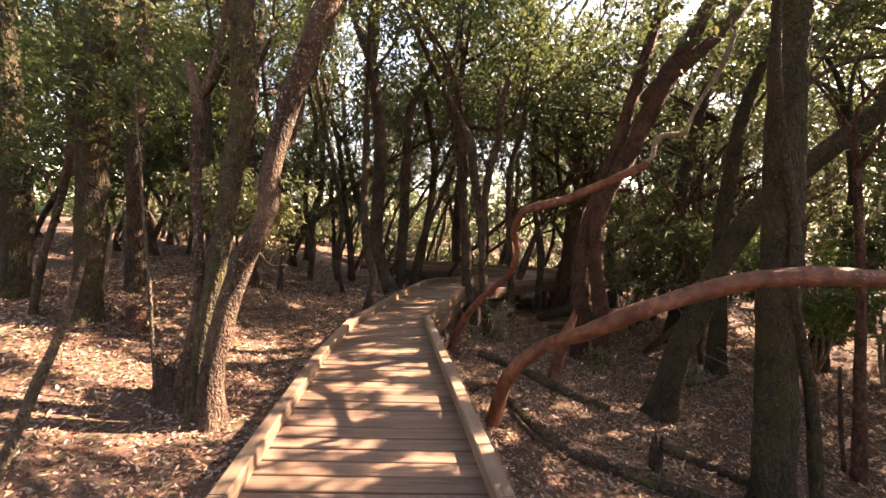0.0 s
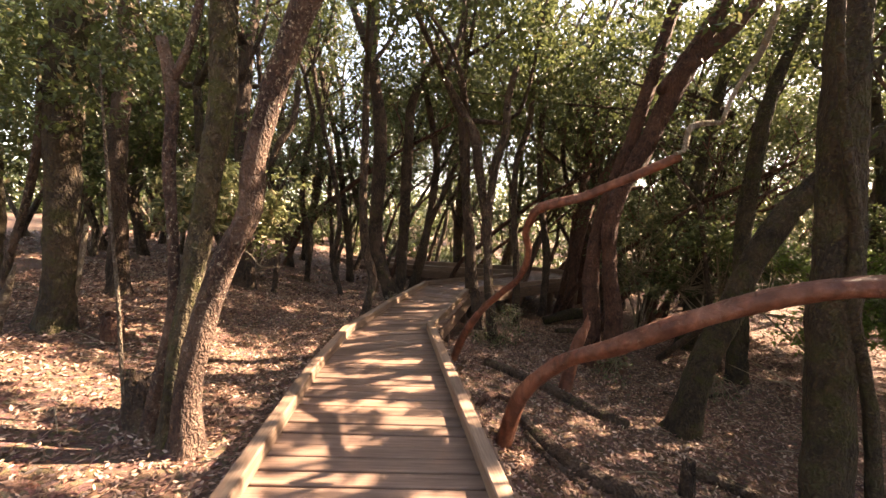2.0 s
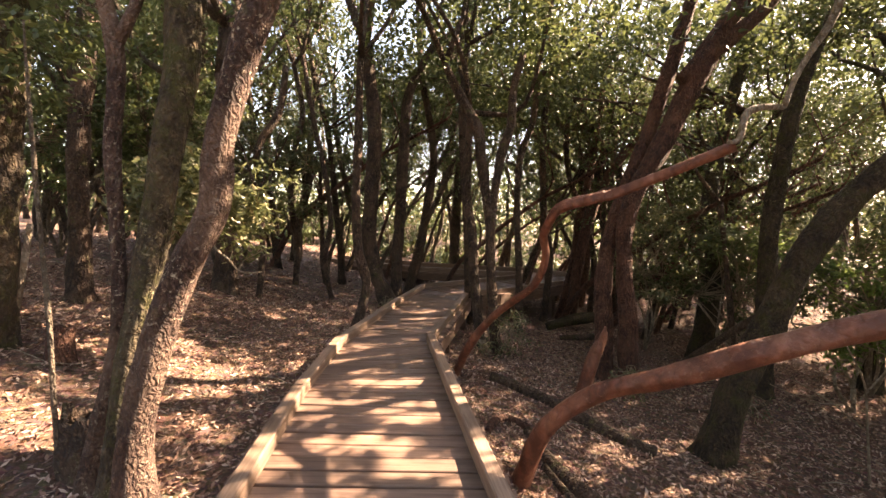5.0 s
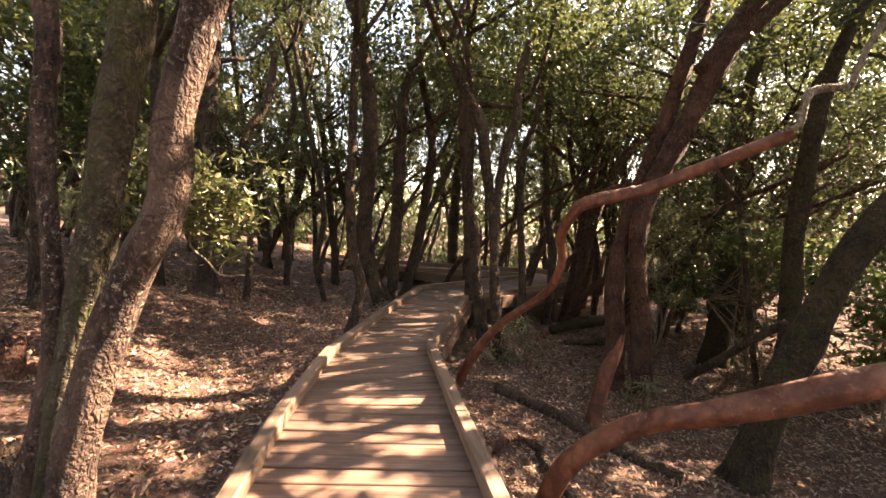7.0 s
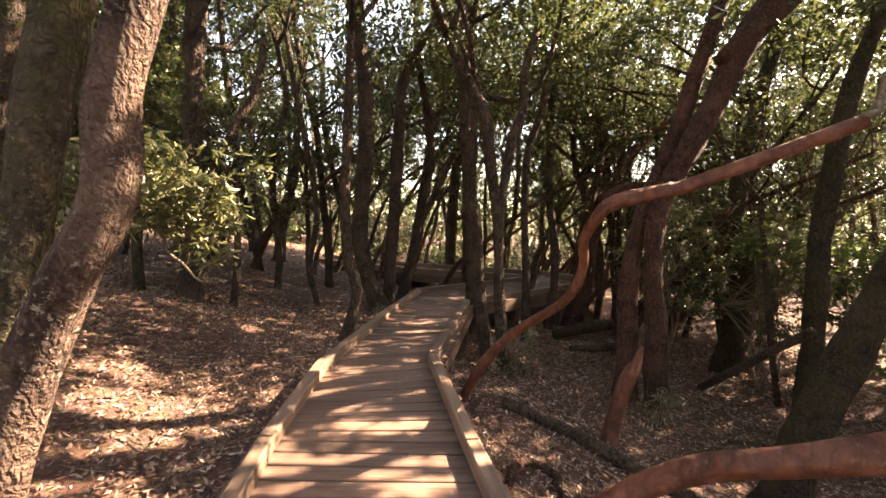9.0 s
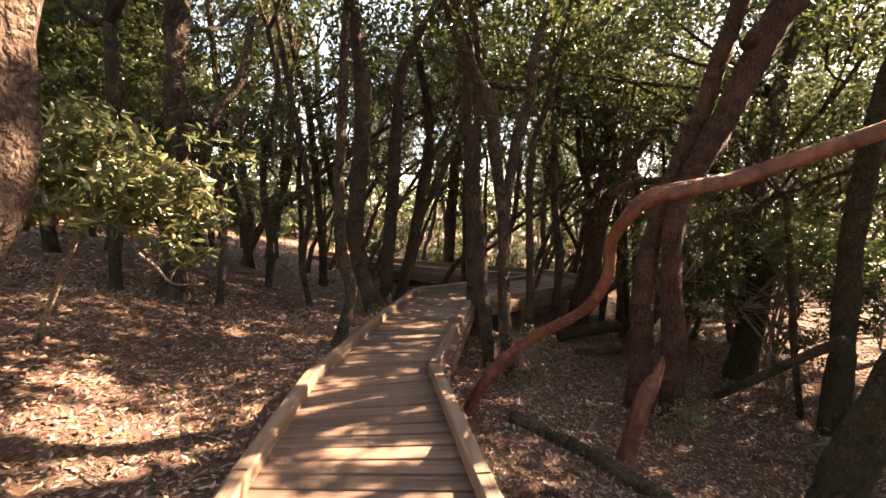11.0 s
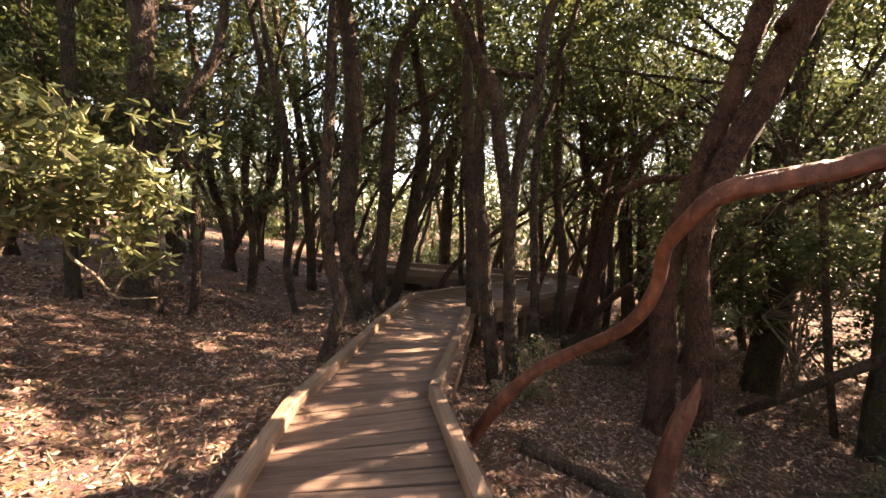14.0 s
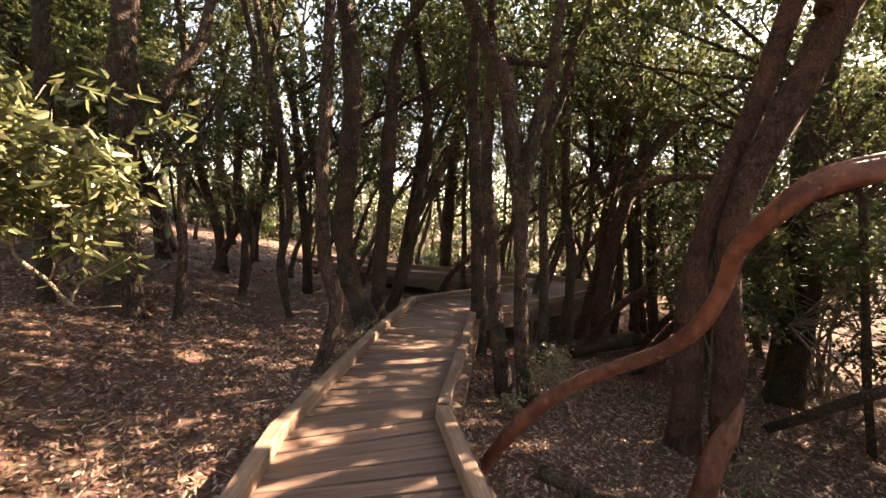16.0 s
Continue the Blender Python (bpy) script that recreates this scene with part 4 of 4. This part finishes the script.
log("fallen_branch", "thin fallen stick on leaf litter", "branch", BARK, [(3.6, 5.7, 0.02), (4.3, 5.6, 0.025), (5.0, 5.9, 0.02)], 9, 0.1)


def stump(x, y, r, h, mat, label, seed, jag=0.35):
    """A hollow broken stump with a ragged rim."""
    rng = np.random.default_rng(seed)
    gz, k, rings = ground_z(x, y), 18, 8
    verts, faces = [], []
    rim = h * (1 - jag * rng.random(k))
    for side in (1.0, 0.62):
        for i in range(rings):
            t = i / (rings - 1)
            for j in range(k):
                a = 2 * math.pi * j / k
                q = r * side * (1 + 0.5 * math.exp(-t * 5) * (0.6 + 0.5 * math.cos(a * 4 + seed)) + 0.2 * noise.noise(Vector((math.cos(a) * 2, math.sin(a) * 2, t * 3 + seed))))
                low = -0.1 if side == 1.0 else h * 0.25
                verts.append((q * math.cos(a), q * math.sin(a), low + (rim[j] - low) * t))
    for s in range(2):
        for i in range(rings - 1):
            for j in range(k):
                a, b2 = s * rings * k + i * k + j, s * rings * k + i * k + (j + 1) % k
                faces.append([a, b2, b2 + k, a + k] if s == 0 else [a + k, b2 + k, b2, a])
    top, inner = (rings - 1) * k, rings * k + (rings - 1) * k
    for j in range(k):
        faces.append([top + j, top + (j + 1) % k, inner + (j + 1) % k, inner + j])
    faces.append([rings * k + j for j in range(k)])
    ob = new("tree_stump", mesh("tree_stump", verts, faces, mat, True))
    ob.location = (x, y, gz)
    return tagged(ob, label, "stump")


stump(-2.0, 3.62, 0.15, 0.42, BARK, "dark hollow rotten stump with a ragged rim", 1)
stump(-3.03, 4.75, 0.1, 0.3, BARK_RED, "small weathered reddish stump in leaf litter", 2, 0.2)
stump(2.3, 3.42, 0.055, 0.34, BARK, "short broken dead stub in leaf litter", 3, 0.5)


# ---------------------------------------------------------------- shrubs and undergrowth
def shrub(name, label, x, y, stems, clumps, count, leaf, mat, seed, detailed=False, group="", droop=0.35, radius=0.35, wide=0.42):
    """Thin stems from one foot and leaf clumps round the given spots."""
    rng = np.random.default_rng(seed)
    gz = ground_z(x, y)
    root = thing(name, (x, y, gz), label, "shrub", group)
    o = np.array([x, y, gz])
    for s in stems:
        v, f = tube([(x, y, gz - 0.05, s[0][3] * 1.2), *s], 7, 0.15, 0.08)
        part("stem", mesh("stem", v - o, f, TWIG if s[0][3] < 0.03 else BARK_GREY, True), root)
    tips = [np.array(c, float) for c in clumps]
    twigs = []
    for c in tips:
        s = stems[rng.integers(0, len(stems))]
        p = np.array(s[-1][:3])
        for _ in range(3):
            e = c + rng.normal(0, radius * 0.7, 3)
            twigs.append(tube([(*p, 0.008), (*((p + e) / 2 + rng.normal(0, 0.06, 3)), 0.006), (*e, 0.003)], 5, 0.25, 0))
    v, f = joined(twigs)
    part("twigwork", mesh("twigwork", v - o, f, TWIG, True), root)["kind"] = "stuff"
    pts = np.vstack([clump_points(rng, c, radius, count // len(tips) + 1, 0.7) for c in tips])
    v, f = leaves(pts, leaf, leaf * wide, rng, droop, 0.5, detailed)
    part("foliage", mesh("foliage", v - o, f, mat), root)
    return root


# The pale leaf colour carries part of this shrub's sunlit look.
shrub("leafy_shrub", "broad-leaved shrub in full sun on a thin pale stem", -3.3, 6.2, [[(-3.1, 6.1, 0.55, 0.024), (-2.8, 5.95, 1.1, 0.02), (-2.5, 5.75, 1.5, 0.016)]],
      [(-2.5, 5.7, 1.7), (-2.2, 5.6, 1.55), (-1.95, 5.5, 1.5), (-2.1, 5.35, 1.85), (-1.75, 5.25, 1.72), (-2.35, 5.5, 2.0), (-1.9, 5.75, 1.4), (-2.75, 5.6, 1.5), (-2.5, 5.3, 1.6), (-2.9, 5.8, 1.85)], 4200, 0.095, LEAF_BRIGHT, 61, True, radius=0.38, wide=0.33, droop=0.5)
bare = thing("dead_twig", (-2.13, 5.6, 1.17), "bare pale forked twig hanging under leaves", "twig")
for q in ([(0, 0, 0.25, 0.012), (0.0, 0, 0.0, 0.011), (0.15, 0, -0.14, 0.01), (0.28, 0.0, -0.28, 0.009), (0.5, 0.02, -0.28, 0.004)], [(0.26, 0, -0.27, 0.008), (0.3, 0.01, -0.16, 0.006), (0.42, 0.02, -0.09, 0.005), (0.55, 0.02, -0.0, 0.003)], [(0.16, 0, -0.15, 0.006), (0.2, -0.02, -0.06, 0.004), (0.19, -0.03, 0.02, 0.002)]):
    part("fork", mesh("fork", *tube(q, 7, 0.05, 0.1), TWIG, True), bare)
# The last six, mostly out of view, are added to shade the right-hand ground.
for k, (x, y, h, s) in enumerate([(4.6, 8.2, 1.5, 0.7), (5.3, 7.0, 1.3, 0.7), (6.3, 8.0, 1.6, 0.8), (6.9, 6.2, 1.5, 0.8), (7.4, 9.0, 1.8, 0.9), (5.9, 5.6, 1.2, 0.6), (8.2, 7.4, 1.8, 0.9), (6.2, 10.4, 1.7, 0.8), (8.8, 5.2, 1.6, 0.8), (5.9, 4.2, 1.8, 0.7), (6.9, 4.6, 2.0, 0.8), (6.3, 3.1, 1.9, 0.8), (7.6, 3.4, 2.0, 0.8), (5.6, 2.2, 1.7, 0.7), (7.4, 5.6, 1.9, 0.8)]):
    rng0 = np.random.default_rng(200 + k)
    gz0 = ground_z(x, y)
    spots = [(x + rng0.normal(0, s * 0.6), y + rng0.normal(0, s * 0.6), gz0 + h * rng0.uniform(0.7, 1.9)) for _ in range(12)]
    stems0 = [[(x + rng0.normal(0, 0.1), y + rng0.normal(0, 0.1), gz0 + h * 0.4, 0.02), (x + rng0.normal(0, 0.25), y + rng0.normal(0, 0.25), gz0 + h * 0.95, 0.012)] for _ in range(4)]
    # Shrub 5 takes the brighter green to pass for a sunlit spray.
    shrub("laurel_shrub", "dark green laurel undergrowth on thin stems", x, y, stems0, spots, 3600, 0.095, LEAF_SPRAY_LIT if k == 5 else LEAF if k % 4 else LEAF_BRIGHT, 70 + k, group="laurel undergrowth", radius=s * 0.5)
for k, (x, y, h, s) in enumerate([(-3.6, 9.2, 2.2, 0.8), (-2.6, 11.0, 2.8, 0.9), (-5.0, 10.2, 2.4, 0.9), (-4.3, 12.4, 2.8, 1.0), (-6.6, 9.4, 2.2, 0.9), (-7.4, 12.0, 2.6, 1.0), (-1.9, 13.0, 2.6, 0.8), (-6.6, 6.6, 2.6, 0.9), (-7.6, 8.0, 2.8, 1.0), (-8.6, 6.4, 2.6, 1.0), (-9.4, 9.0, 2.8, 1.1)]):
    rng0 = np.random.default_rng(300 + k)
    gz0 = ground_z(x, y)
    spots = [(x + rng0.normal(0, s * 0.6), y + rng0.normal(0, s * 0.6), gz0 + h * rng0.uniform(0.6, 1.5)) for _ in range(10)]
    stems0 = [[(x + rng0.normal(0, 0.1), y + rng0.normal(0, 0.1), gz0 + h * 0.4, 0.03), (x + rng0.normal(0, 0.3), y + rng0.normal(0, 0.3), gz0 + h * 0.95, 0.016)] for _ in range(3)]
    # Bushes 0, 1 and 3 get the paler colour to look sunlit.
    shrub("laurel_shrub", "leafy young laurel", x, y, stems0, spots, 2800, 0.12, LEAF_BRIGHT if k in (0, 1, 3) else LEAF, 90 + k, group="young laurels", radius=s * 0.5)


low = shrub("laurel_shrub", "dense evergreen undergrowth under the far trees", -6.0, 21.0, [[(-6.1, 21.0, 1.2, 0.03), (-6.2, 21.1, 2.2, 0.02)], [(-5.7, 21.1, 1.2, 0.03), (-5.4, 21.0, 2.0, 0.02)]],
            [(-6.0 + dx, 21.0 + dy, 0.9 + dz) for dx, dy, dz in ((0, 0, 0), (0.9, 0.2, 0.3), (-0.9, -0.1, 0.2), (0.4, -0.5, 0.9), (-0.5, 0.4, 1.0), (1.3, 0.1, 0.0), (-1.3, 0.2, -0.1), (0, 0.3, 1.5), (0.8, 0, -0.3), (-0.7, 0.1, -0.4))], 1100, 0.22, LEAF_FAR, 130, group="far undergrowth", radius=0.7)
rng1 = np.random.default_rng(8)
for k in range(46):
    x, y = -17 + 36 * (k + rng1.uniform(0, 1)) / 46, rng1.uniform(19.5, 25)
    if x > -4:
        y = rng1.uniform(16.6, 23) + max(0, -x) * 0.7
    copy_thing(low, Matrix.Translation((x, y, ground_z(x, y))) @ Matrix.Rotation(rng1.uniform(0, 6.28), 4, "Z") @ Matrix.Scale(rng1.uniform(0.8, 1.3), 4))


def sprout(x, y, h, count, seed, label):
    rng2 = np.random.default_rng(seed)
    z = ground_z(x, y)
    stems0 = [[(x + rng2.normal(0, 0.03), y + rng2.normal(0, 0.03), z + h * 0.4, 0.005), (x + rng2.normal(0, 0.1), y + rng2.normal(0, 0.1), z + h, 0.003)] for _ in range(4)]
    shrub("leafy_sprout", label, x, y, stems0, [(x + rng2.normal(0, h * 0.3), y + rng2.normal(0, h * 0.3), z + h * rng2.uniform(0.3, 1.1)) for _ in range(5)], count, 0.06, LEAF_BRIGHT, seed, radius=h * 0.3)


sprout(1.65, 7.15, 0.5, 260, 151, "green leafy sprouts round a laurel foot")
sprout(1.2, 7.0, 0.25, 120, 152, "small green sprouts beside a trunk")
sprout(3.05, 6.1, 0.4, 200, 153, "green sprouts at the foot of big trunks")
sprout(1.95, 7.5, 0.6, 260, 154, "leafy sprouts beside a slender stem")
sprout(4.2, 5.5, 0.3, 140, 155, "low green seedlings in leaf litter")
sprout(-0.35, 8.6, 0.3, 90, 156, "small green sprouts beside the kerb")


# ---------------------------------------------------------------- the wood beyond
def wood_tree(seed, height, radius, lean, crown_at, count, mat, leaf_mat, at, leaf):
    rng = np.random.default_rng(seed)
    p, pts = np.array([0.0, 0.0, -0.15]), []
    w = np.array([rng.normal(0, lean), rng.normal(0, lean), 1.0])
    n = 8
    for i in range(n):
        t = i / (n - 1)
        pts.append((*p, radius * (1.15 - 0.55 * t)))
        w = w + np.array([rng.normal(0, 0.16), rng.normal(0, 0.16), 0])
        w[:2] *= 0.86
        p = p + w / np.linalg.norm(w) * height / n
    root = thing("wood_tree", at, "slender crooked laurel tree of the dense wood beyond", "tree", "trees of the wood")
    v, f = tube(pts, 8, 0.3, 0.1, 0.4, seed)
    part("trunk", mesh("trunk", v, f, mat, True), root)
    lines, ends = [], []
    for i in range(3, n):
        if pts[i][2] < crown_at:
            continue
        for _ in range(2 if i < n - 1 else 3):
            d = np.array([rng.normal(0, 1), rng.normal(0, 1), 0.8])
            d /= np.linalg.norm(d)
            ls, es = grown_limbs(rng, pts[i][:3], d, pts[i][3] * 0.6, height * 0.14, 2, 1)
            lines += ls
            ends += es
    v, f = joined([tube(q, 5, 0.35, 0) for q in lines])
    part("branchwork", mesh("branchwork", v, f, mat, True), root)["kind"] = "stuff"
    pts2 = np.vstack([clump_points(rng, c, 0.62, count // len(ends) + 1, 0.7) for c in ends])
    v, f = leaves(pts2, leaf, leaf * 0.45, rng)
    part("crown", mesh("crown", v, f, leaf_mat), root)
    return root


rng = np.random.default_rng(5)
FAR_LINE = ([-18, -9, -4, -1.95, 0.4, 2.2, 5.2], [18.5, 18.8, 17.2, 15.7, 14.2, 13.6, 13.0])


def free_spots(count, x0, x1, y0, y1, gap, taken):
    out = []
    for _ in range(9000):
        x, y = rng.uniform(x0, x1), rng.uniform(y0, y1)
        path = abs(x) < 2.6 and y < 11
        clearing = (-1.5 < y < 11.5 and -5.5 < x < 7.0) or (-1.5 < y < 8.6 and -7 < x < 0) or (9 < y < 13.2 and 0 < x < 7.2)
        on_far = -19 < x < 6.8 and abs(y - np.interp(x, *FAR_LINE)) < 1.25
        # Kept clear of trees up-sun so that sunlight reaches the walk.
        glade = 5.5 < x < 17 and 1.5 < y < 12.0 or (9 < x < 24 and 9 < y < 18 and rng.random() < 0.65)
        if path or clearing or on_far or glade or math.hypot(x, y) < 2.5 or any(math.hypot(x - a, y - b) < gap for a, b in taken + out):
            continue
        out.append((x, y))
        if len(out) >= count:
            break
    return out


# The batch at y -7 to -1.6 is added behind the camera to cut skylight.
near_spots = free_spots(62, -11, 13, 7, 17, 0.8, []) + [(9.6, 11.6), (10.4, 13.2), (5.9, 14.8), (3.6, 15.6)] + free_spots(22, -8, 9, -7, -1.6, 1.1, []) + free_spots(20, 17, 26, 0, 16, 1.5, []) + [(17.3, 3.6), (17.8, 6.2), (17.4, 8.8), (18.2, 11.0)]
far_spots = free_spots(70, -26, 27, -11, 30, 1.6, near_spots)
NEAR_KINDS = [(7.5, 0.07, 0.25, 1.9, 3500, BARK, LEAF_FAR, 0.12), (8.5, 0.09, 0.2, 2.4, 3600, BARK, LEAF_FAR, 0.12), (6.0, 0.05, 0.35, 1.4, 3400, BARK_GREY, LEAF, 0.12), (8.0, 0.08, 0.3, 1.8, 3500, BARK_GREY, LEAF, 0.12)]
FAR_KINDS = [(8.0, 0.12, 0.15, 1.6, 2200, BARK_MOSS, LEAF_FAR, 0.22), (9.5, 0.1, 0.2, 2.0, 2200, BARK, LEAF_FAR, 0.22), (7.0, 0.07, 0.3, 0.5, 2200, BARK_GREY, LEAF_FAR, 0.19), (9.0, 0.085, 0.25, 0.8, 2200, BARK, LEAF, 0.22)]


def plant(kinds, spots, seed):
    models = [wood_tree(seed + k, *q[:7], (*spots[k], ground_z(*spots[k])), q[7]) for k, q in enumerate(kinds)]
    for x, y in spots[len(kinds):]:
        s = rng.uniform(0.85, 1.25)
        copy_thing(models[rng.integers(0, len(kinds))], Matrix.Translation((x, y, ground_z(x, y))) @ Matrix.Rotation(rng.uniform(0, 6.28), 4, "Z") @ Matrix.Diagonal((s, s, s, 1)))


plant(NEAR_KINDS, near_spots, 400)
plant(FAR_KINDS, far_spots, 420)
# Thin-crowned trees added up-sun to break the sunlight into flecks.
plant([(7.0, 0.08, 0.3, 2.6, 1500, BARK, LEAF, 0.13), (8.0, 0.09, 0.25, 3.0, 1500, BARK_GREY, LEAF_FAR, 0.13)], [(13.4, 8.2), (12.9, 3.4), (13.6, 5.8), (12.6, 10.6)], 440)


def thicket_stem(seed, height, radius, lean, mat, at):
    """A thin crooked stem that leans one way, forks, and carries small lit leaves."""
    rng = np.random.default_rng(seed)
    line, p, w = [], np.array([0.0, 0.0, -0.15]), np.array([lean * 0.4, 0.0, 1.0])
    for i in range(9):
        line.append((*p, radius * (1.1 - 0.085 * i)))
        w = w + np.array([rng.normal(lean * 0.16, 0.17), rng.normal(0, 0.15), 0])
        p = p + w / np.linalg.norm(w) * height / 9
    root = thing("laurel_tree", at, "thin crooked laurel stem leaning in the thicket", "tree", "thicket stems")
    part("trunk", mesh("trunk", *tube(line, 9, 0.16, 0.16, 0.4, seed), mat, True), root)
    ends = []
    for i in (3, 5, 6, 7, 8):
        d = np.array([rng.normal(lean, 0.7), rng.normal(0, 0.7), 0.9])
        lines, tips = grown_limbs(rng, line[i][:3], d / np.linalg.norm(d), line[i][3] * 0.75, height * 0.16, 2, 1)
        for q in lines:
            part("limb", mesh("limb", *tube(q, 6, 0.25, 0.08), mat, True), root)
        ends += tips[1:]
    pts = np.vstack([clump_points(rng, c, 0.4, 46, 0.6) for c in ends])
    part("crown", mesh("crown", *leaves(pts, 0.085, 0.04, rng), LEAF), root)
    return root


def thicket(spots):
    kinds = [(6.5, 0.07, 0.5, BARK_RED), (7.0, 0.055, 0.3, BARK), (6.0, 0.05, 0.8, BARK_RED), (7.5, 0.065, -0.15, BARK)]
    models = [thicket_stem(470 + k, *q, (*spots[k], ground_z(*spots[k]))) for k, q in enumerate(kinds)]
    pick = np.random.default_rng(47)
    for k, (x, y) in enumerate(spots[4:]):
        z = pick.uniform(0.85, 1.2)
        copy_thing(models[k % 4], Matrix.Translation((x, y, ground_z(x, y))) @ Matrix.Rotation(pick.normal(0, 0.5), 4, "Z") @ Matrix.Diagonal((z, z, z, 1)))


thicket([(4.4, 9.5), (2.9, 11.3), (5.6, 9.4), (1.9, 12.3), (6.5, 10.6), (3.3, 12.2), (4.9, 13.9), (6.1, 13.2), (7.2, 12.0), (6.9, 14.6), (8.1, 13.1), (3.0, 14.9), (1.0, 12.2), (0.2, 12.7), (-0.6, 13.0),
         (8.6, 11.0), (5.4, 15.8), (7.6, 16.2), (9.4, 14.8), (4.2, 16.6), (2.4, 16.4), (0.6, 16.2), (-1.0, 12.0), (-3.2, 13.6), (-4.4, 14.8), (10.3, 12.2), (6.9, 9.0), (5.2, 10.7),
         (3.9, 8.7), (5.0, 8.9), (6.0, 8.6), (7.1, 9.7), (4.7, 10.1), (6.3, 9.9), (7.8, 10.7), (5.8, 11.3), (3.6, 10.1), (8.4, 12.1), (2.6, 10.2), (-1.9, 11.2), (-3.4, 11.6)])


def far_woods(count):
    """The wood's far rim, out of reach of single trees."""
    a, d = rng.uniform(0, 2 * np.pi, count), rng.uniform(33, 46, count)
    x, y = d * np.cos(a), d * np.sin(a) + 6
    h = 0.3 + 8.0 * rng.random(count) ** 1.15 * (0.75 + 0.25 * np.sin(a * 9) * np.sin(a * 23 + 1))
    return leaves(np.stack([x, y, h], -1), 0.6, 0.3, rng, 0.2, 0.6)


v, f = far_woods(90000)
tagged(new("far_woods", mesh("far_woods", v, f, LEAF_FAR)), "dense far rim of evergreen wood", "woods", "", "stuff")


# ---------------------------------------------------------------- leaf litter
def litter(count, x0, x1, y0, y1, length, seed, lift):
    rng = np.random.default_rng(seed)
    pts = []
    while len(pts) < count:
        x, y = rng.uniform(x0, x1), rng.uniform(y0, y1)
        if -1.05 < x < 0.4 and y < 5.6 or (5.6 <= y < 10.2 and -0.95 + (y - 5.75) * 0.28 < x < 0.42 + (y - 6.0) * 0.3):
            continue
        pts.append((x, y, ground_z(x, y) + rng.uniform(0.0, lift)))
    return leaves(np.array(pts), length, length * 0.4, rng, 0.0, 0.34)


v, f = joined([litter(120000, -6.0, 7.0, 0.8, 9.5, 0.054, 1, 0.02)[:2]])
ob = new("fallen_leaves", mesh("fallen_leaves", v, f, LITTER))
tagged(ob, "brown fallen laurel leaves strewn over the ground", "leaf litter", "", "stuff")
v, f = litter(26000, -12.0, 13.0, 8.0, 18.0, 0.09, 2, 0.02)
ob = new("fallen_leaves", mesh("fallen_leaves", v, f, LITTER))
tagged(ob, "brown fallen leaves under the far trunks", "leaf litter", "", "stuff")


v, f = litter(16000, 7.0, 14.0, 0.5, 9.0, 0.085, 3, 0.02)
ob = new("fallen_leaves", mesh("fallen_leaves", v, f, LITTER))
tagged(ob, "brown fallen leaves under the sunward trees", "leaf litter", "", "stuff")


# ---------------------------------------------------------------- pale posts beyond the raised walk
def wooden_post(x, y, h, r):
    g = ground_z(x, y)
    pts = [(0, 0, -0.15, r), (0, 0, 0.02, r), (0.01, 0, h * 0.5, r * 0.97), (0.015, 0.005, h * 0.97, r * 0.95), (0.015, 0.005, h, r * 0.8)]
    v, f = tube(pts, 12, 0.2, 0.03)
    ob = new("wooden_post", mesh("wooden_post", v, f, KERB, True))
    ob.location = (x, y, g)
    tagged(ob, "pale round timber post standing in the sun", "post", "pale posts")


wooden_post(4.95, 12.05, 0.62, 0.055)


def railing(a, b, z, h):
    """A short slatted timber railing between two posts."""
    root = thing("timber_railing", (*a, z), "short pale slatted timber railing on the raised walk", "railing")
    a, b = np.array(a), np.array(b)
    d = (b - a) / np.linalg.norm(b - a)
    for p in (a, b):
        bar("post", p - d * 0.045, p + d * 0.045, 0.09, z - 0.6, z + h, KERB, root)
    for k in range(1, 5):
        p = a + (b - a) * k / 5
        bar("slat", p - d * 0.03, p + d * 0.03, 0.03, z + 0.1, z + h - 0.08, KERB, root)
    bar("handrail", a - d * 0.08, b + d * 0.08, 0.12, z + h, z + h + 0.05, KERB, root)
    bar("bottom_rail", a, b, 0.05, z + 0.06, z + 0.1, KERB, root)


railing((5.16, 12.1), (4.72, 12.9), 0.0, 0.75)


# ---------------------------------------------------------------- twigs in the litter
rng3 = np.random.default_rng(77)
sticks = []
for _ in range(700):
    x, y = rng3.uniform(-5.5, 6.5), rng3.uniform(1.0, 10.5)
    if -1.15 < x < 1.6 and y > 0 and x < 0.7 + max(0, y - 6) * 0.3:
        continue
    a, ln, q = rng3.uniform(0, 6.28), rng3.uniform(0.08, 0.45), rng3.uniform(0.0025, 0.007)
    dx, dy = math.cos(a) * ln, math.sin(a) * ln
    sticks.append(tube([(x, y, ground_z(x, y) + 0.02, q), (x + dx * 0.5 + rng3.normal(0, 0.02), y + dy * 0.5, ground_z(x + dx * 0.5, y + dy * 0.5) + 0.03, q), (x + dx, y + dy, ground_z(x + dx, y + dy) + 0.02, q * 0.5)], 5, 0.3, 0))
v, f = joined(sticks)
tagged(new("fallen_twigs", mesh("fallen_twigs", v, f, TWIG, True)), "thin dry twigs scattered in the leaf litter", "twigs", "", "stuff")
